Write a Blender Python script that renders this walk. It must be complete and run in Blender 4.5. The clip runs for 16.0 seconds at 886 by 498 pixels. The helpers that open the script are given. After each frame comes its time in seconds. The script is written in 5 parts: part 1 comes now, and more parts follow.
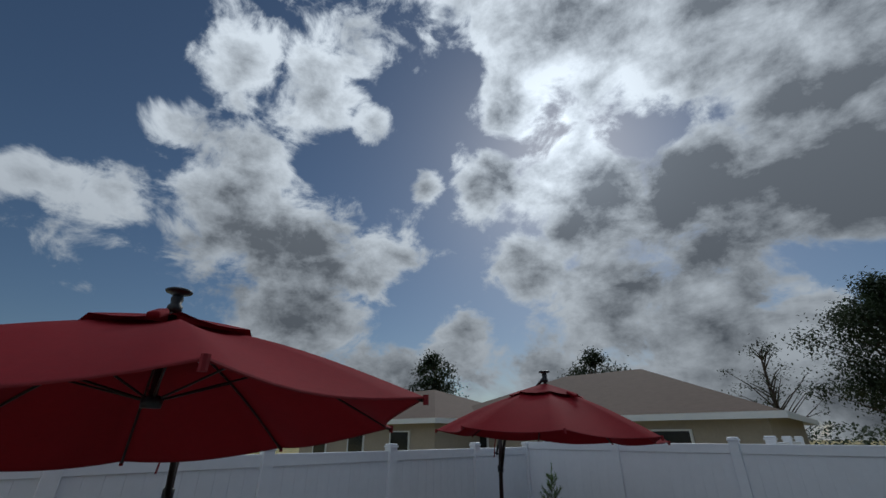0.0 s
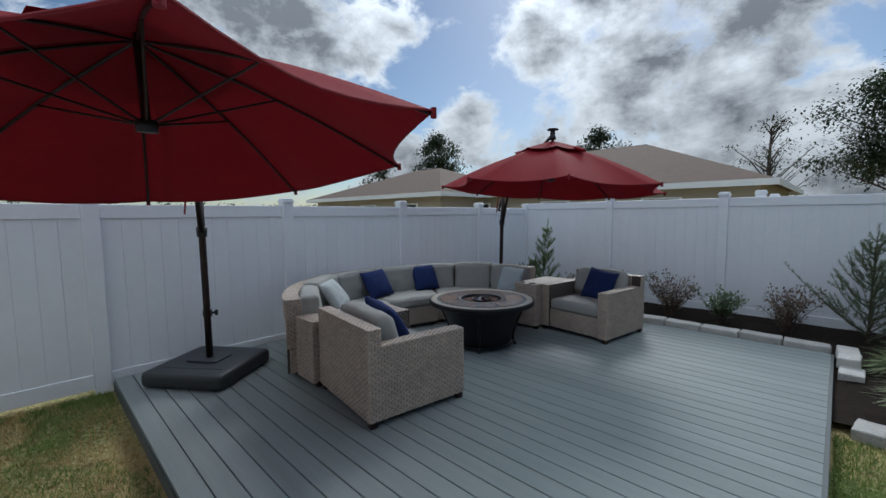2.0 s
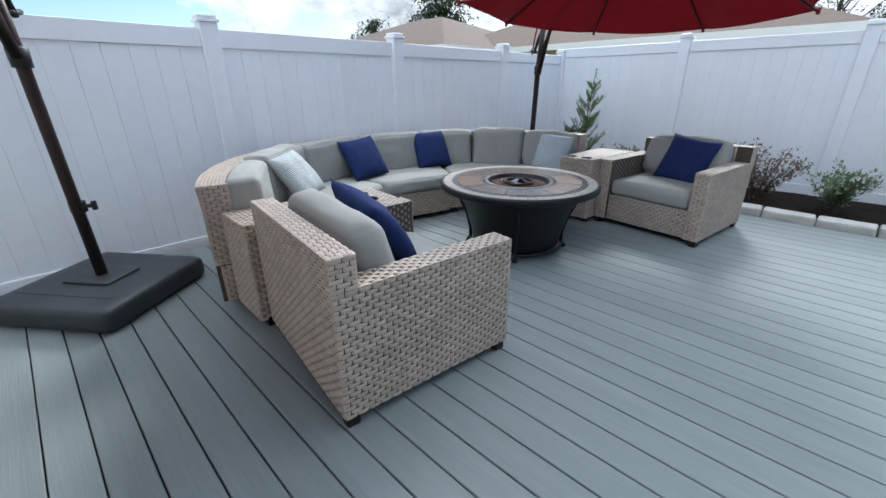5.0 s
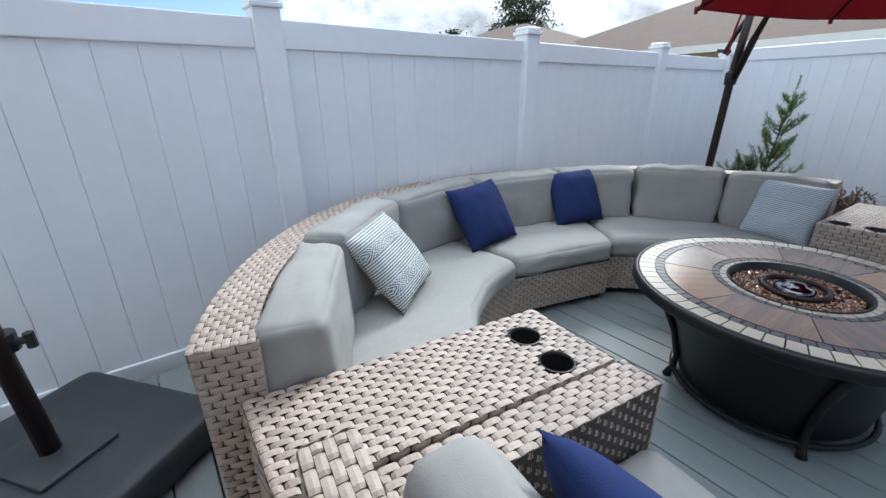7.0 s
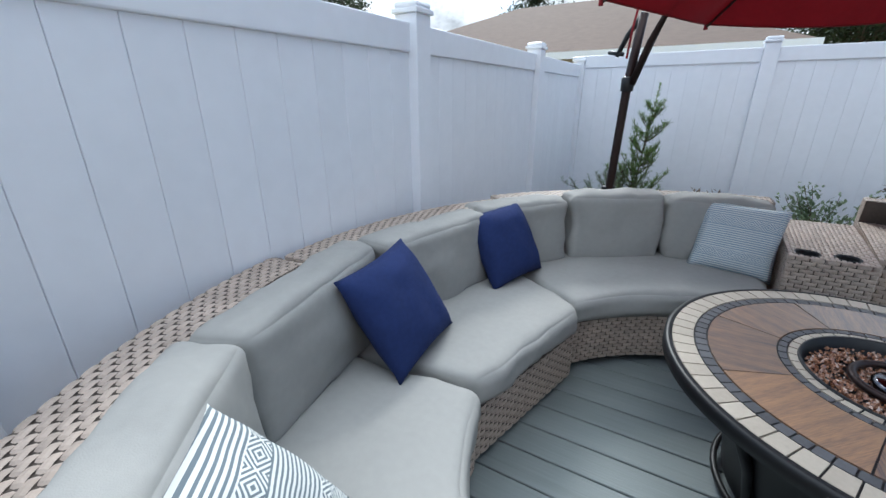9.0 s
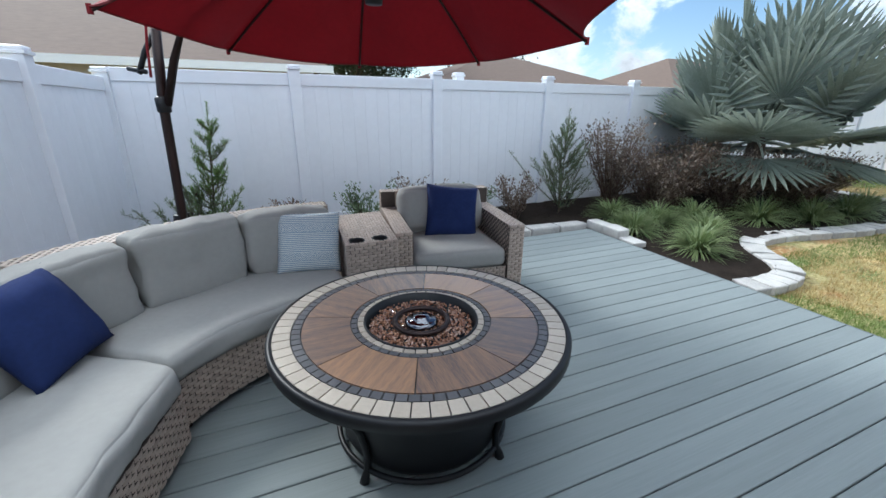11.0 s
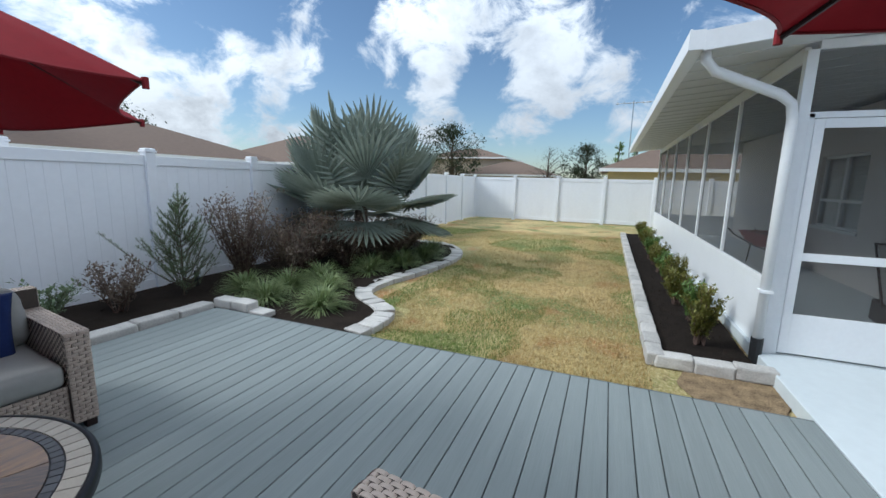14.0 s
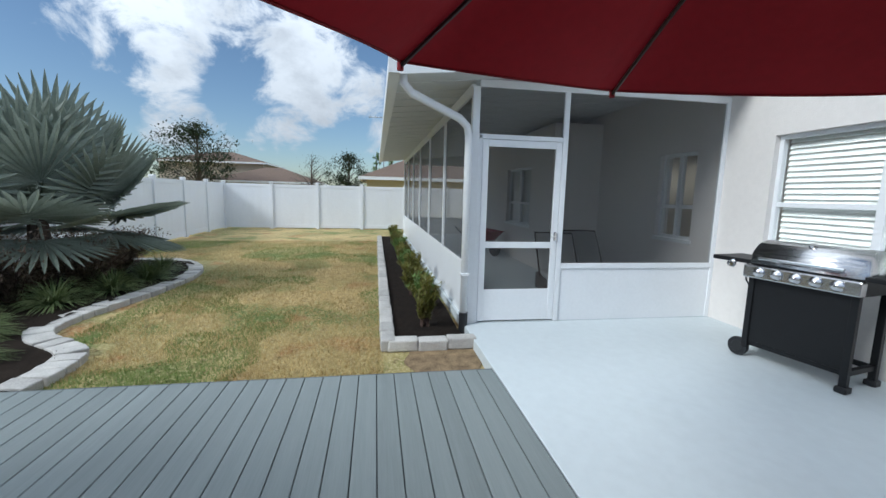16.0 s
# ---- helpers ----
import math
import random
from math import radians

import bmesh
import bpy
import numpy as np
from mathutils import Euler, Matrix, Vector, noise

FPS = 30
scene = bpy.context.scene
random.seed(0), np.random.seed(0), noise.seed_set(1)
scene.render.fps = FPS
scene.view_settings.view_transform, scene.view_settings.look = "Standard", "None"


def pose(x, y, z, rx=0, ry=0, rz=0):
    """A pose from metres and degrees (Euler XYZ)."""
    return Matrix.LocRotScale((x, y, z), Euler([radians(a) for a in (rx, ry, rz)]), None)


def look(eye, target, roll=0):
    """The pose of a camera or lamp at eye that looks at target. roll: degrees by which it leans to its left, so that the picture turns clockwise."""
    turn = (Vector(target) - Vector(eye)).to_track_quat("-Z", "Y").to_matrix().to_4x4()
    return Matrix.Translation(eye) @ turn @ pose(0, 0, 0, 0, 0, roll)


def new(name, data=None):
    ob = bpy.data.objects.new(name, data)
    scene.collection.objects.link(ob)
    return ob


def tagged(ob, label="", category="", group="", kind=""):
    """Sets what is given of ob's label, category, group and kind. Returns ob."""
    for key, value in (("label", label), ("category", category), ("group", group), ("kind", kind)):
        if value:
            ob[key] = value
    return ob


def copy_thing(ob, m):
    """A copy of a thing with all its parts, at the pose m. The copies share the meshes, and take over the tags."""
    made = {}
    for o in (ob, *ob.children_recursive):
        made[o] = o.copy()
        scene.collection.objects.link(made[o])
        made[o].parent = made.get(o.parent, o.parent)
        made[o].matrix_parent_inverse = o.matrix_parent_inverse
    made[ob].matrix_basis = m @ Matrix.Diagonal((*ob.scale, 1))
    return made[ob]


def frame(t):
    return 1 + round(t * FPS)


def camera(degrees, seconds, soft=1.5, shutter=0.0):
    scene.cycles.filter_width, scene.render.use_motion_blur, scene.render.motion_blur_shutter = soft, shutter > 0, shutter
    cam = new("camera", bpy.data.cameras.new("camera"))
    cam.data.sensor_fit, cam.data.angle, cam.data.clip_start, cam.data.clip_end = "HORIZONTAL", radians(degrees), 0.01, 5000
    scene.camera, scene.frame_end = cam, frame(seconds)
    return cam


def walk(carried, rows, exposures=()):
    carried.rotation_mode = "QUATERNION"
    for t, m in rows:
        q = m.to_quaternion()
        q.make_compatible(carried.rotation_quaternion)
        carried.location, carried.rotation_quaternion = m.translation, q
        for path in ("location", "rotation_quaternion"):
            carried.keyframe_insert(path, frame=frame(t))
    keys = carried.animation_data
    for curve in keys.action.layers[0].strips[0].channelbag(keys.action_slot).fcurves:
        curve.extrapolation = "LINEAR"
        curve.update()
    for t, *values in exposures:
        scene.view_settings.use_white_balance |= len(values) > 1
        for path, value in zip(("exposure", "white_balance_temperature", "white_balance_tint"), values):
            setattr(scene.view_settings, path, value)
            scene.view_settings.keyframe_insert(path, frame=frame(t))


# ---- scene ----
cam = camera(95.1, 16.0)
PATH = [
    (0, (5.006, -7.657, 1.804), (3.753, -6.344, 2.644), 0.1),
    (0.5, (5.0, -7.586, 1.792), (3.67, -6.224, 2.403), 0.1),
    (1, (4.87, -7.596, 1.688), (3.511, -6.177, 2.062), -0.0),
    (1.5, (4.887, -7.574, 1.61), (3.496, -6.141, 1.715), -0.4),
    (2, (4.843, -7.519, 1.501), (3.45, -6.094, 1.331), -0.5),
    (2.5, (4.771, -7.477, 1.414), (3.402, -6.086, 0.979), -0.7),
    (3, (4.688, -7.382, 1.32), (3.355, -6.028, 0.696), -0.7),
    (3.2, (4.641, -7.303, 1.318), (3.321, -5.967, 0.633), -0.8),
    (5.3, (3.453, -6.399, 1.228), (2.155, -5.083, 0.464), -0.3),
    (5.5, (3.308, -6.315, 1.234), (1.994, -5.014, 0.473), -0.3),
    (6, (2.948, -6.129, 1.249), (1.572, -4.881, 0.509), -0.2),
    (6.5, (2.593, -6.038, 1.268), (1.139, -4.871, 0.543), -0.7),
    (7, (2.252, -5.929, 1.278), (0.75, -4.819, 0.562), -0.8),
    (7.5, (1.909, -5.799, 1.274), (0.403, -4.689, 0.567), -0.9),
    (8, (1.604, -5.666, 1.282), (0.142, -4.496, 0.579), -1.0),
    (8.5, (1.383, -5.511, 1.294), (0.081, -4.168, 0.586), -1.0),
    (9, (1.267, -5.345, 1.291), (0.315, -3.735, 0.584), -0.3),
    (9.5, (1.253, -5.254, 1.279), (0.791, -3.439, 0.576), -0.1),
    (10, (1.279, -5.254, 1.308), (1.305, -3.384, 0.599), 0.7),
    (10.2, (1.295, -5.251, 1.304), (1.496, -3.39, 0.6), 0.7),
    (12.3, (1.565, -5.504, 1.465), (2.88, -4.086, 0.957), 1.3),
    (12.5, (1.575, -5.53, 1.465), (2.965, -4.174, 0.985), 1.6),
    (13, (1.64, -5.558, 1.473), (3.197, -4.374, 1.055), 1.2),
    (13.5, (1.692, -5.624, 1.481), (3.397, -4.647, 1.108), 1.2),
    (14, (1.724, -5.699, 1.469), (3.553, -4.961, 1.14), 1.4),
    (14.5, (1.733, -5.787, 1.445), (3.653, -5.31, 1.156), 1.6),
    (15, (1.739, -5.883, 1.47), (3.709, -5.68, 1.193), 1.5),
    (15.5, (1.74, -5.956, 1.446), (3.722, -6.035, 1.184), 1.4),
    (16, (1.723, -6.076, 1.443), (3.678, -6.404, 1.178), 1.4),
]
walk(cam, [(t, look(eye, target, roll)) for t, eye, target, roll in PATH],
     exposures=[(t, e, 5830, 5) for t, e in ((0.0, -1.7), (1.0, -1.5), (1.6, -1.1), (2.3, -0.48), (3.0, 0.0), (5.5, 0.4), (8.0, 0.3), (10.0, 0.45), (12.5, 0.12), (13.5, -0.05), (16.0, -0.22))])

# ---------------------------------------------------------------- world and sun
SUN_AZ = radians(23)      # to the left of +y
SUN_EL = radians(37)


def sky_world():
    w = bpy.data.worlds.new("sky")
    scene.world = w
    w.use_nodes = True
    nt = w.node_tree
    n, l = nt.nodes, nt.links
    n.clear()
    out, bg = n.new("ShaderNodeOutputWorld"), n.new("ShaderNodeBackground")
    sky = n.new("ShaderNodeTexSky")
    sky.sky_type, sky.sun_disc = "NISHITA", False
    sky.sun_elevation, sky.sun_rotation = SUN_EL, -SUN_AZ
    sky.air_density, sky.dust_density, sky.ozone_density = 1.0, 0.6, 2.5
    tc = n.new("ShaderNodeTexCoord")
    sep = n.new("ShaderNodeSeparateXYZ")
    l.new(tc.outputs["Generated"], sep.inputs[0])

    def math_node(op, a, b=None, clamp=False):
        m = n.new("ShaderNodeMath")
        m.operation, m.use_clamp = op, clamp
        for i, v in enumerate((a, b)):
            if v is None:
                continue
            if isinstance(v, (int, float)):
                m.inputs[i].default_value = v
            else:
                l.new(v, m.inputs[i])
        return m.outputs[0]

    def noise_tex(scale, detail, rough, offset, dist=0.0):
        mp = n.new("ShaderNodeMapping")
        mp.inputs["Location"].default_value = offset
        mp.inputs["Scale"].default_value = (1.0, 1.0, 1.45)
        l.new(tc.outputs["Generated"], mp.inputs["Vector"])
        t = n.new("ShaderNodeTexNoise")
        t.inputs["Scale"].default_value, t.inputs["Detail"].default_value = scale, detail
        t.inputs["Roughness"].default_value, t.inputs["Distortion"].default_value = rough, dist
        l.new(mp.outputs[0], t.inputs["Vector"])
        return t.outputs["Fac"]

    def bodies(total, spots, amount):
        """Soft round swellings of the cloud at (azimuth, elevation, reach)."""
        for az, el, reach in spots:
            way = n.new("ShaderNodeVectorMath")
            way.operation = "DISTANCE"
            l.new(tc.outputs["Generated"], way.inputs[0])
            az, el = radians(az), radians(el)
            way.inputs[1].default_value = (math.cos(az) * math.cos(el), math.sin(az) * math.cos(el), math.sin(el))
            d = math_node("POWER", math_node("DIVIDE", way.outputs["Value"], reach * 1.35), 2.0)
            swell = math_node("MULTIPLY", math_node("EXPONENT", math_node("MULTIPLY", d, -1.0)), amount)
            total = swell if total is None else math_node("MAXIMUM", total, swell)
        return total

    big = noise_tex(2.6, 3.0, 0.5, CLOUD_SHIFT)
    fine = noise_tex(9.0, 10.0, 0.62, (1.3, 7.7, 0.4), 0.35)
    cover = bodies(bodies(None, CLOUDS_WEST, 0.34), CLOUDS_EAST, 0.2)
    gaps = bodies(None, CLOUD_GAPS, 0.2)
    dens = math_node("ADD", math_node("MULTIPLY", big, 0.40), math_node("MULTIPLY", fine, 0.62))
    dens = math_node("SUBTRACT", math_node("ADD", dens, cover), gaps)
    # cover added overhead and to the south, mostly unseen, to brighten the ground
    dens = math_node("ADD", dens, math_node("MULTIPLY", math_node("MULTIPLY", math_node("SUBTRACT", sep.outputs[2], 0.70), 4.0, True), 0.2))
    dens = math_node("ADD", dens, math_node("MULTIPLY", math_node("MULTIPLY", math_node("ADD", sep.outputs[1], 0.05), -1.6, True), 0.14))
    ramp = n.new("ShaderNodeValToRGB")
    ramp.color_ramp.elements[0].position, ramp.color_ramp.elements[1].position = CLOUD_LO, CLOUD_LO + 0.13
    ramp.color_ramp.interpolation = "EASE"
    l.new(dens, ramp.inputs[0])
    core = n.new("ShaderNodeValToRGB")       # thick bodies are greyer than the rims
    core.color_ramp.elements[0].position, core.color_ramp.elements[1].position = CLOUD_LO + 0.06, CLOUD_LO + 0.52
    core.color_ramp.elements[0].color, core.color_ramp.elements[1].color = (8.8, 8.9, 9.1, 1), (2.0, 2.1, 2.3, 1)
    thick = math_node("ADD", dens, bodies(None, CLOUDS_THICK, 0.22))
    billow = math_node("MULTIPLY", math_node("SUBTRACT", noise_tex(7.0, 8.0, 0.6, (4.1, 2.2, 0.9)), 0.5), 0.95)
    l.new(math_node("ADD", thick, billow), core.inputs[0])
    # brighter veil round the hidden sun
    sun_way = Vector((-math.sin(SUN_AZ) * math.cos(SUN_EL), math.cos(SUN_AZ) * math.cos(SUN_EL), math.sin(SUN_EL)))
    dot = n.new("ShaderNodeVectorMath")
    dot.operation = "DOT_PRODUCT"
    l.new(tc.outputs["Generated"], dot.inputs[0])
    dot.inputs[1].default_value = sun_way
    glow = math_node("POWER", math_node("MAXIMUM", dot.outputs["Value"], 0.0), 60.0)
    gain = math_node("ADD", math_node("MULTIPLY", glow, 0.7), 1.0)
    gain = math_node("MULTIPLY", gain, math_node("ADD", math_node("MULTIPLY", math_node("MAXIMUM", sep.outputs[2], 0.0), 1.9), 0.72))   # overcast bodies grow brighter to the zenith
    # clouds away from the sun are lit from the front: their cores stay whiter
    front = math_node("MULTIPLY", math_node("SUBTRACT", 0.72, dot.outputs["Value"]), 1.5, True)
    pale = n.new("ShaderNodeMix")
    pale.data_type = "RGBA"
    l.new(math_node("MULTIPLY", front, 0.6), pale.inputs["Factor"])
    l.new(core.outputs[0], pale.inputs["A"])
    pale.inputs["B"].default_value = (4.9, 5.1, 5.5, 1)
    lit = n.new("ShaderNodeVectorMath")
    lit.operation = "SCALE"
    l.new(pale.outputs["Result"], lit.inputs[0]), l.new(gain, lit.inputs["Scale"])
    mix = n.new("ShaderNodeMix")
    mix.data_type = "RGBA"
    l.new(ramp.outputs[0], mix.inputs["Factor"])
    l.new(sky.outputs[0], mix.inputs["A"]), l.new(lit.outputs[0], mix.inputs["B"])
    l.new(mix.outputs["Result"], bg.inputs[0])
    bg.inputs[1].default_value = 0.125
    l.new(bg.outputs[0], out.inputs[0])


CLOUD_LO, CLOUD_SHIFT = 0.565, (3.4, 1.2, 0.3)
CLOUDS_WEST = [(174.4, 33.5, 0.057), (165.2, 28.8, 0.114), (154.5, 25.0, 0.114), (142.6, 23.0, 0.081), (168.4, 44.0, 0.076), (156.3, 43.2, 0.086), (146.2, 41.3, 0.048), (179.7, 23.8, 0.086),
               (-175.4, 23.9, 0.048), (136.0, 33.6, 0.038), (127.4, 33.5, 0.067), (121.5, 44.9, 0.076), (110.0, 50.4, 0.143), (90.2, 43.7, 0.152), (79.5, 35.9, 0.162), (110.5, 28.4, 0.133),
               (94.7, 26.0, 0.162), (83.0, 25.4, 0.162), (120.4, 22.0, 0.076), (110.4, 16.4, 0.105), (98.4, 12.7, 0.114), (90.3, 10.8, 0.086), (131.6, 11.6, 0.076), (154.2, 13.7, 0.095),
               (100.0, 3.5, 0.12), (86.0, 4.0, 0.11), (116.0, 4.5, 0.1), (140.0, 4.0, 0.1)]
CLOUDS_THICK = [(109.4, 29.7, 0.105), (100.0, 25.4, 0.124), (89.1, 25.4, 0.143), (82.2, 27.4, 0.105), (163.2, 23.4, 0.105), (152.4, 22.2, 0.076), (126.2, 38.0, 0.057)]
CLOUDS_EAST = [(58.1, 11.0, 0.105), (52.4, 7.7, 0.086), (41.3, 16.4, 0.086), (44.5, 10.6, 0.076), (23.9, 17.3, 0.105), (31.1, 14.7, 0.067), (8.8, 14.5, 0.105), (1.3, 12.4, 0.067), (22.4, 7.4, 0.057),
               (11.6, 7.8, 0.057), (43.8, 12.9, 0.095), (-2.0, 8.0, 0.08), (62.0, 18.0, 0.12)]
CLOUD_GAPS = [(128.7, 46.8, 0.06), (-172.0, 37.0, 0.22), (-168.0, 20.0, 0.1), (138.1, 15.8, 0.06), (85.5, 14.9, 0.05), (148.9, 33.2, 0.08), (100.6, 36.3, 0.05), (33.0, 9.0, 0.06), (17.0, 12.0, 0.05)]
sky_world()
sun = new("sun", bpy.data.lights.new("sun", "SUN"))
sun.data.energy, sun.data.angle, sun.data.color = 2.7, radians(16), (1.0, 0.96, 0.9)
sun.matrix_world = look((0, 0, 20), (math.sin(SUN_AZ) * math.cos(SUN_EL), -math.cos(SUN_AZ) * math.cos(SUN_EL), 20 - math.sin(SUN_EL)))


# ---------------------------------------------------------------- materials
def mat(name, col, rough=0.6, metal=0.0, var=0.12, scale=8.0, bump=0.0, bscale=60.0, spec=0.5, island=0.0, objrand=0.0, col2=None, stretch=(1, 1, 1), coat=0.0, thin=False, con=1.0):
    """Principled material with large stains, fine grain, bump, and optional per-piece variation."""
    m = bpy.data.materials.new(name)
    m.use_nodes = True
    nt = m.node_tree
    n, l = nt.nodes, nt.links
    b = n["Principled BSDF"]
    b.inputs["Roughness"].default_value, b.inputs["Metallic"].default_value = rough, metal
    b.inputs["Specular IOR Level"].default_value = spec
    b.inputs["Coat Weight"].default_value = coat
    tc = n.new("ShaderNodeTexCoord")
    mp = n.new("ShaderNodeMapping")
    mp.inputs["Scale"].default_value = stretch
    l.new(tc.outputs["Object"], mp.inputs[0])
    if objrand:                               # every piece takes its own patch of the pattern
        oi, cm = n.new("ShaderNodeObjectInfo"), n.new("ShaderNodeMath")
        cm.operation = "MULTIPLY"
        cm.inputs[1].default_value = 43.0
        l.new(oi.outputs["Random"], cm.inputs[0]), l.new(cm.outputs[0], mp.inputs["Location"])
    t1, t2 = n.new("ShaderNodeTexNoise"), n.new("ShaderNodeTexNoise")
    t1.inputs["Scale"].default_value, t1.inputs["Detail"].default_value = scale, 4
    t2.inputs["Scale"].default_value, t2.inputs["Detail"].default_value = scale * 9, 3
    l.new(mp.outputs[0], t1.inputs[0]), l.new(mp.outputs[0], t2.inputs[0])
    add = n.new("ShaderNodeMath")
    add.operation = "ADD"
    l.new(t1.outputs["Fac"], add.inputs[0]), l.new(t2.outputs["Fac"], add.inputs[1])
    fac = add.outputs[0]
    for amount, node, sock in ((island, "ShaderNodeNewGeometry", "Random Per Island"), (objrand, "ShaderNodeObjectInfo", "Random")):
        if amount:
            g = n.new(node)
            ma = n.new("ShaderNodeMath")
            ma.operation = "MULTIPLY_ADD"
            l.new(g.outputs[sock], ma.inputs[0])
            ma.inputs[1].default_value = amount
            l.new(fac, ma.inputs[2])
            fac = ma.outputs[0]
    mr = n.new("ShaderNodeMapRange")
    mid, half = 1.0 + (island + objrand) / 2, (0.38 + (island + objrand) / 2) / con
    mr.inputs["From Min"].default_value, mr.inputs["From Max"].default_value = mid - half, mid + half
    l.new(fac, mr.inputs["Value"])
    mx = n.new("ShaderNodeMix")
    mx.data_type = "RGBA"
    c2 = col2 or tuple(c * (1 + var) for c in col)
    c1 = col if col2 else tuple(c * (1 - var) for c in col)
    mx.inputs["A"].default_value, mx.inputs["B"].default_value = (*c1, 1), (*c2, 1)
    l.new(mr.outputs[0], mx.inputs["Factor"])
    l.new(mx.outputs["Result"], b.inputs["Base Color"])
    if bump:
        t3 = n.new("ShaderNodeTexNoise")
        t3.inputs["Scale"].default_value, t3.inputs["Detail"].default_value = bscale, 5
        l.new(mp.outputs[0], t3.inputs[0])
        bp = n.new("ShaderNodeBump")
        bp.inputs["Strength"].default_value, bp.inputs["Distance"].default_value = bump, 0.004
        l.new(t3.outputs["Fac"], bp.inputs["Height"])
        l.new(bp.outputs[0], b.inputs["Normal"])
    if thin:                                  # cloth and leaves let some light through
        tr = n.new("ShaderNodeBsdfTranslucent")
        l.new(mx.outputs["Result"], tr.inputs[0])
        ms = n.new("ShaderNodeMixShader")
        ms.inputs[0].default_value = 0.08 if name == "red_canvas" else 0.3
        l.new(b.outputs[0], ms.inputs[1]), l.new(tr.outputs[0], ms.inputs[2])
        l.new(ms.outputs[0], n["Material Output"].inputs[0])
    return m


VINYL = mat("white_vinyl", (0.84, 0.86, 0.90), 0.38, var=0.04, scale=1.5, objrand=0.25)
DECK = mat("grey_composite", (0.215, 0.243, 0.243), 0.58, var=0.16, scale=2.0, bump=0.35, bscale=30, stretch=(0.25, 8, 8), objrand=0.5, spec=0.25)
DECK_EDGE = mat("dark_composite", (0.09, 0.105, 0.108), 0.6, var=0.15, scale=3)
WICKER = mat("taupe_wicker", (0.44, 0.36, 0.30), 0.5, var=0.28, scale=5, bump=0.3, bscale=300, island=0.55)
# darker wicker brown: behind strands it holds the shade of the gaps
WICKER_UNDER = mat("shaded_wicker_core", (0.07, 0.055, 0.045), 0.7, var=0.2)
CUSHION = mat("grey_cushion_cloth", (0.325, 0.322, 0.305), 0.9, var=0.05, scale=4, bump=0.25, bscale=420, spec=0.2)
NAVY = mat("navy_cloth", (0.017, 0.030, 0.105), 0.9, var=0.15, scale=6, bump=0.3, bscale=420, spec=0.2)
RED = mat("red_canvas", (0.215, 0.008, 0.014), 0.85, var=0.1, scale=3, bump=0.2, bscale=400, spec=0.2, thin=True)
RED_TRIM = mat("dark_red_binding", (0.2, 0.008, 0.014), 0.85, var=0.1)
BRONZE = mat("dark_bronze_metal", (0.035, 0.022, 0.02), 0.4, metal=0.6, var=0.2, bump=0.1, bscale=150)
BLACK = mat("black_plastic", (0.012, 0.013, 0.015), 0.45, var=0.2, bump=0.15, bscale=200)
BASE_PLASTIC = mat("charcoal_base_plastic", (0.028, 0.032, 0.038), 0.5, var=0.15, bump=0.2, bscale=180)
BLACK_STEEL = mat("black_steel", (0.006, 0.0065, 0.008), 0.45, var=0.2, spec=0.35)
RIM_STONE = mat("pale_mosaic_stone", (0.36, 0.31, 0.25), 0.4, var=0.25, scale=9, objrand=0.8, col2=(0.50, 0.44, 0.36), bump=0.2)
DARK_STONE = mat("dark_mosaic_stone", (0.085, 0.085, 0.09), 0.45, var=0.3, scale=20, objrand=0.8, bump=0.2)
SLATE = mat("brown_slate", (0.12, 0.10, 0.095), 0.2, var=0.2, scale=5, objrand=0.9, col2=(0.37, 0.22, 0.13), bump=0.25, bscale=25, stretch=(0.6, 9, 1), con=2.0)
GLASS_BITS = mat("amber_fire_glass", (0.16, 0.06, 0.03), 0.08, var=0.5, scale=30, island=1.2, col2=(0.4, 0.22, 0.14), coat=1.0)
STEEL = mat("stainless_steel", (0.55, 0.55, 0.56), 0.25, metal=1.0, var=0.08, scale=2, bump=0.05, bscale=200, stretch=(1, 30, 30))
EDGE_STONE = mat("pale_edging_stone", (0.30, 0.29, 0.275), 0.85, var=0.22, scale=7, bump=0.7, bscale=45, objrand=0.6, col2=(0.62, 0.60, 0.565))
MULCH = mat("dark_mulch", (0.011, 0.009, 0.008), 1.0, spec=0.08, var=0.5, scale=9, bump=1.0, bscale=60, island=0.6, col2=(0.035, 0.026, 0.02))
CONCRETE = mat("painted_concrete", (0.56, 0.61, 0.63), 0.55, var=0.05, scale=1.2, bump=0.12, bscale=90)
STUCCO = mat("pale_stucco", (0.70, 0.67, 0.645), 0.85, var=0.04, scale=2, bump=0.45, bscale=70)
ALU = mat("white_aluminium", (0.78, 0.80, 0.82), 0.35, var=0.03, scale=3)
SOFFIT = mat("white_soffit", (0.62, 0.64, 0.65), 0.5, var=0.05)
ROOF = mat("brown_shingle", (0.15, 0.105, 0.08), 0.9, var=0.2, scale=4, bump=0.6, bscale=14, stretch=(1, 1, 6))
TAN_WALL = mat("tan_stucco", (0.42, 0.37, 0.3), 0.9, var=0.08, scale=1.5, bump=0.3)
DARK_GLASS = mat("dark_window_glass", (0.02, 0.024, 0.028), 0.08, var=0.2, scale=0.8)
BLIND = mat("white_blind_slat", (0.82, 0.84, 0.82), 0.5, var=0.04)
BARK = mat("brown_bark", (0.09, 0.07, 0.055), 0.95, var=0.3, scale=12, bump=0.8, bscale=40)
TWIG = mat("thin_twig", (0.11, 0.07, 0.055), 0.9, var=0.3)
PALM = mat("silver_palm_leaf", (0.15, 0.18, 0.145), 0.42, var=0.2, scale=5, island=0.5, col2=(0.34, 0.39, 0.33), spec=0.4, thin=True)
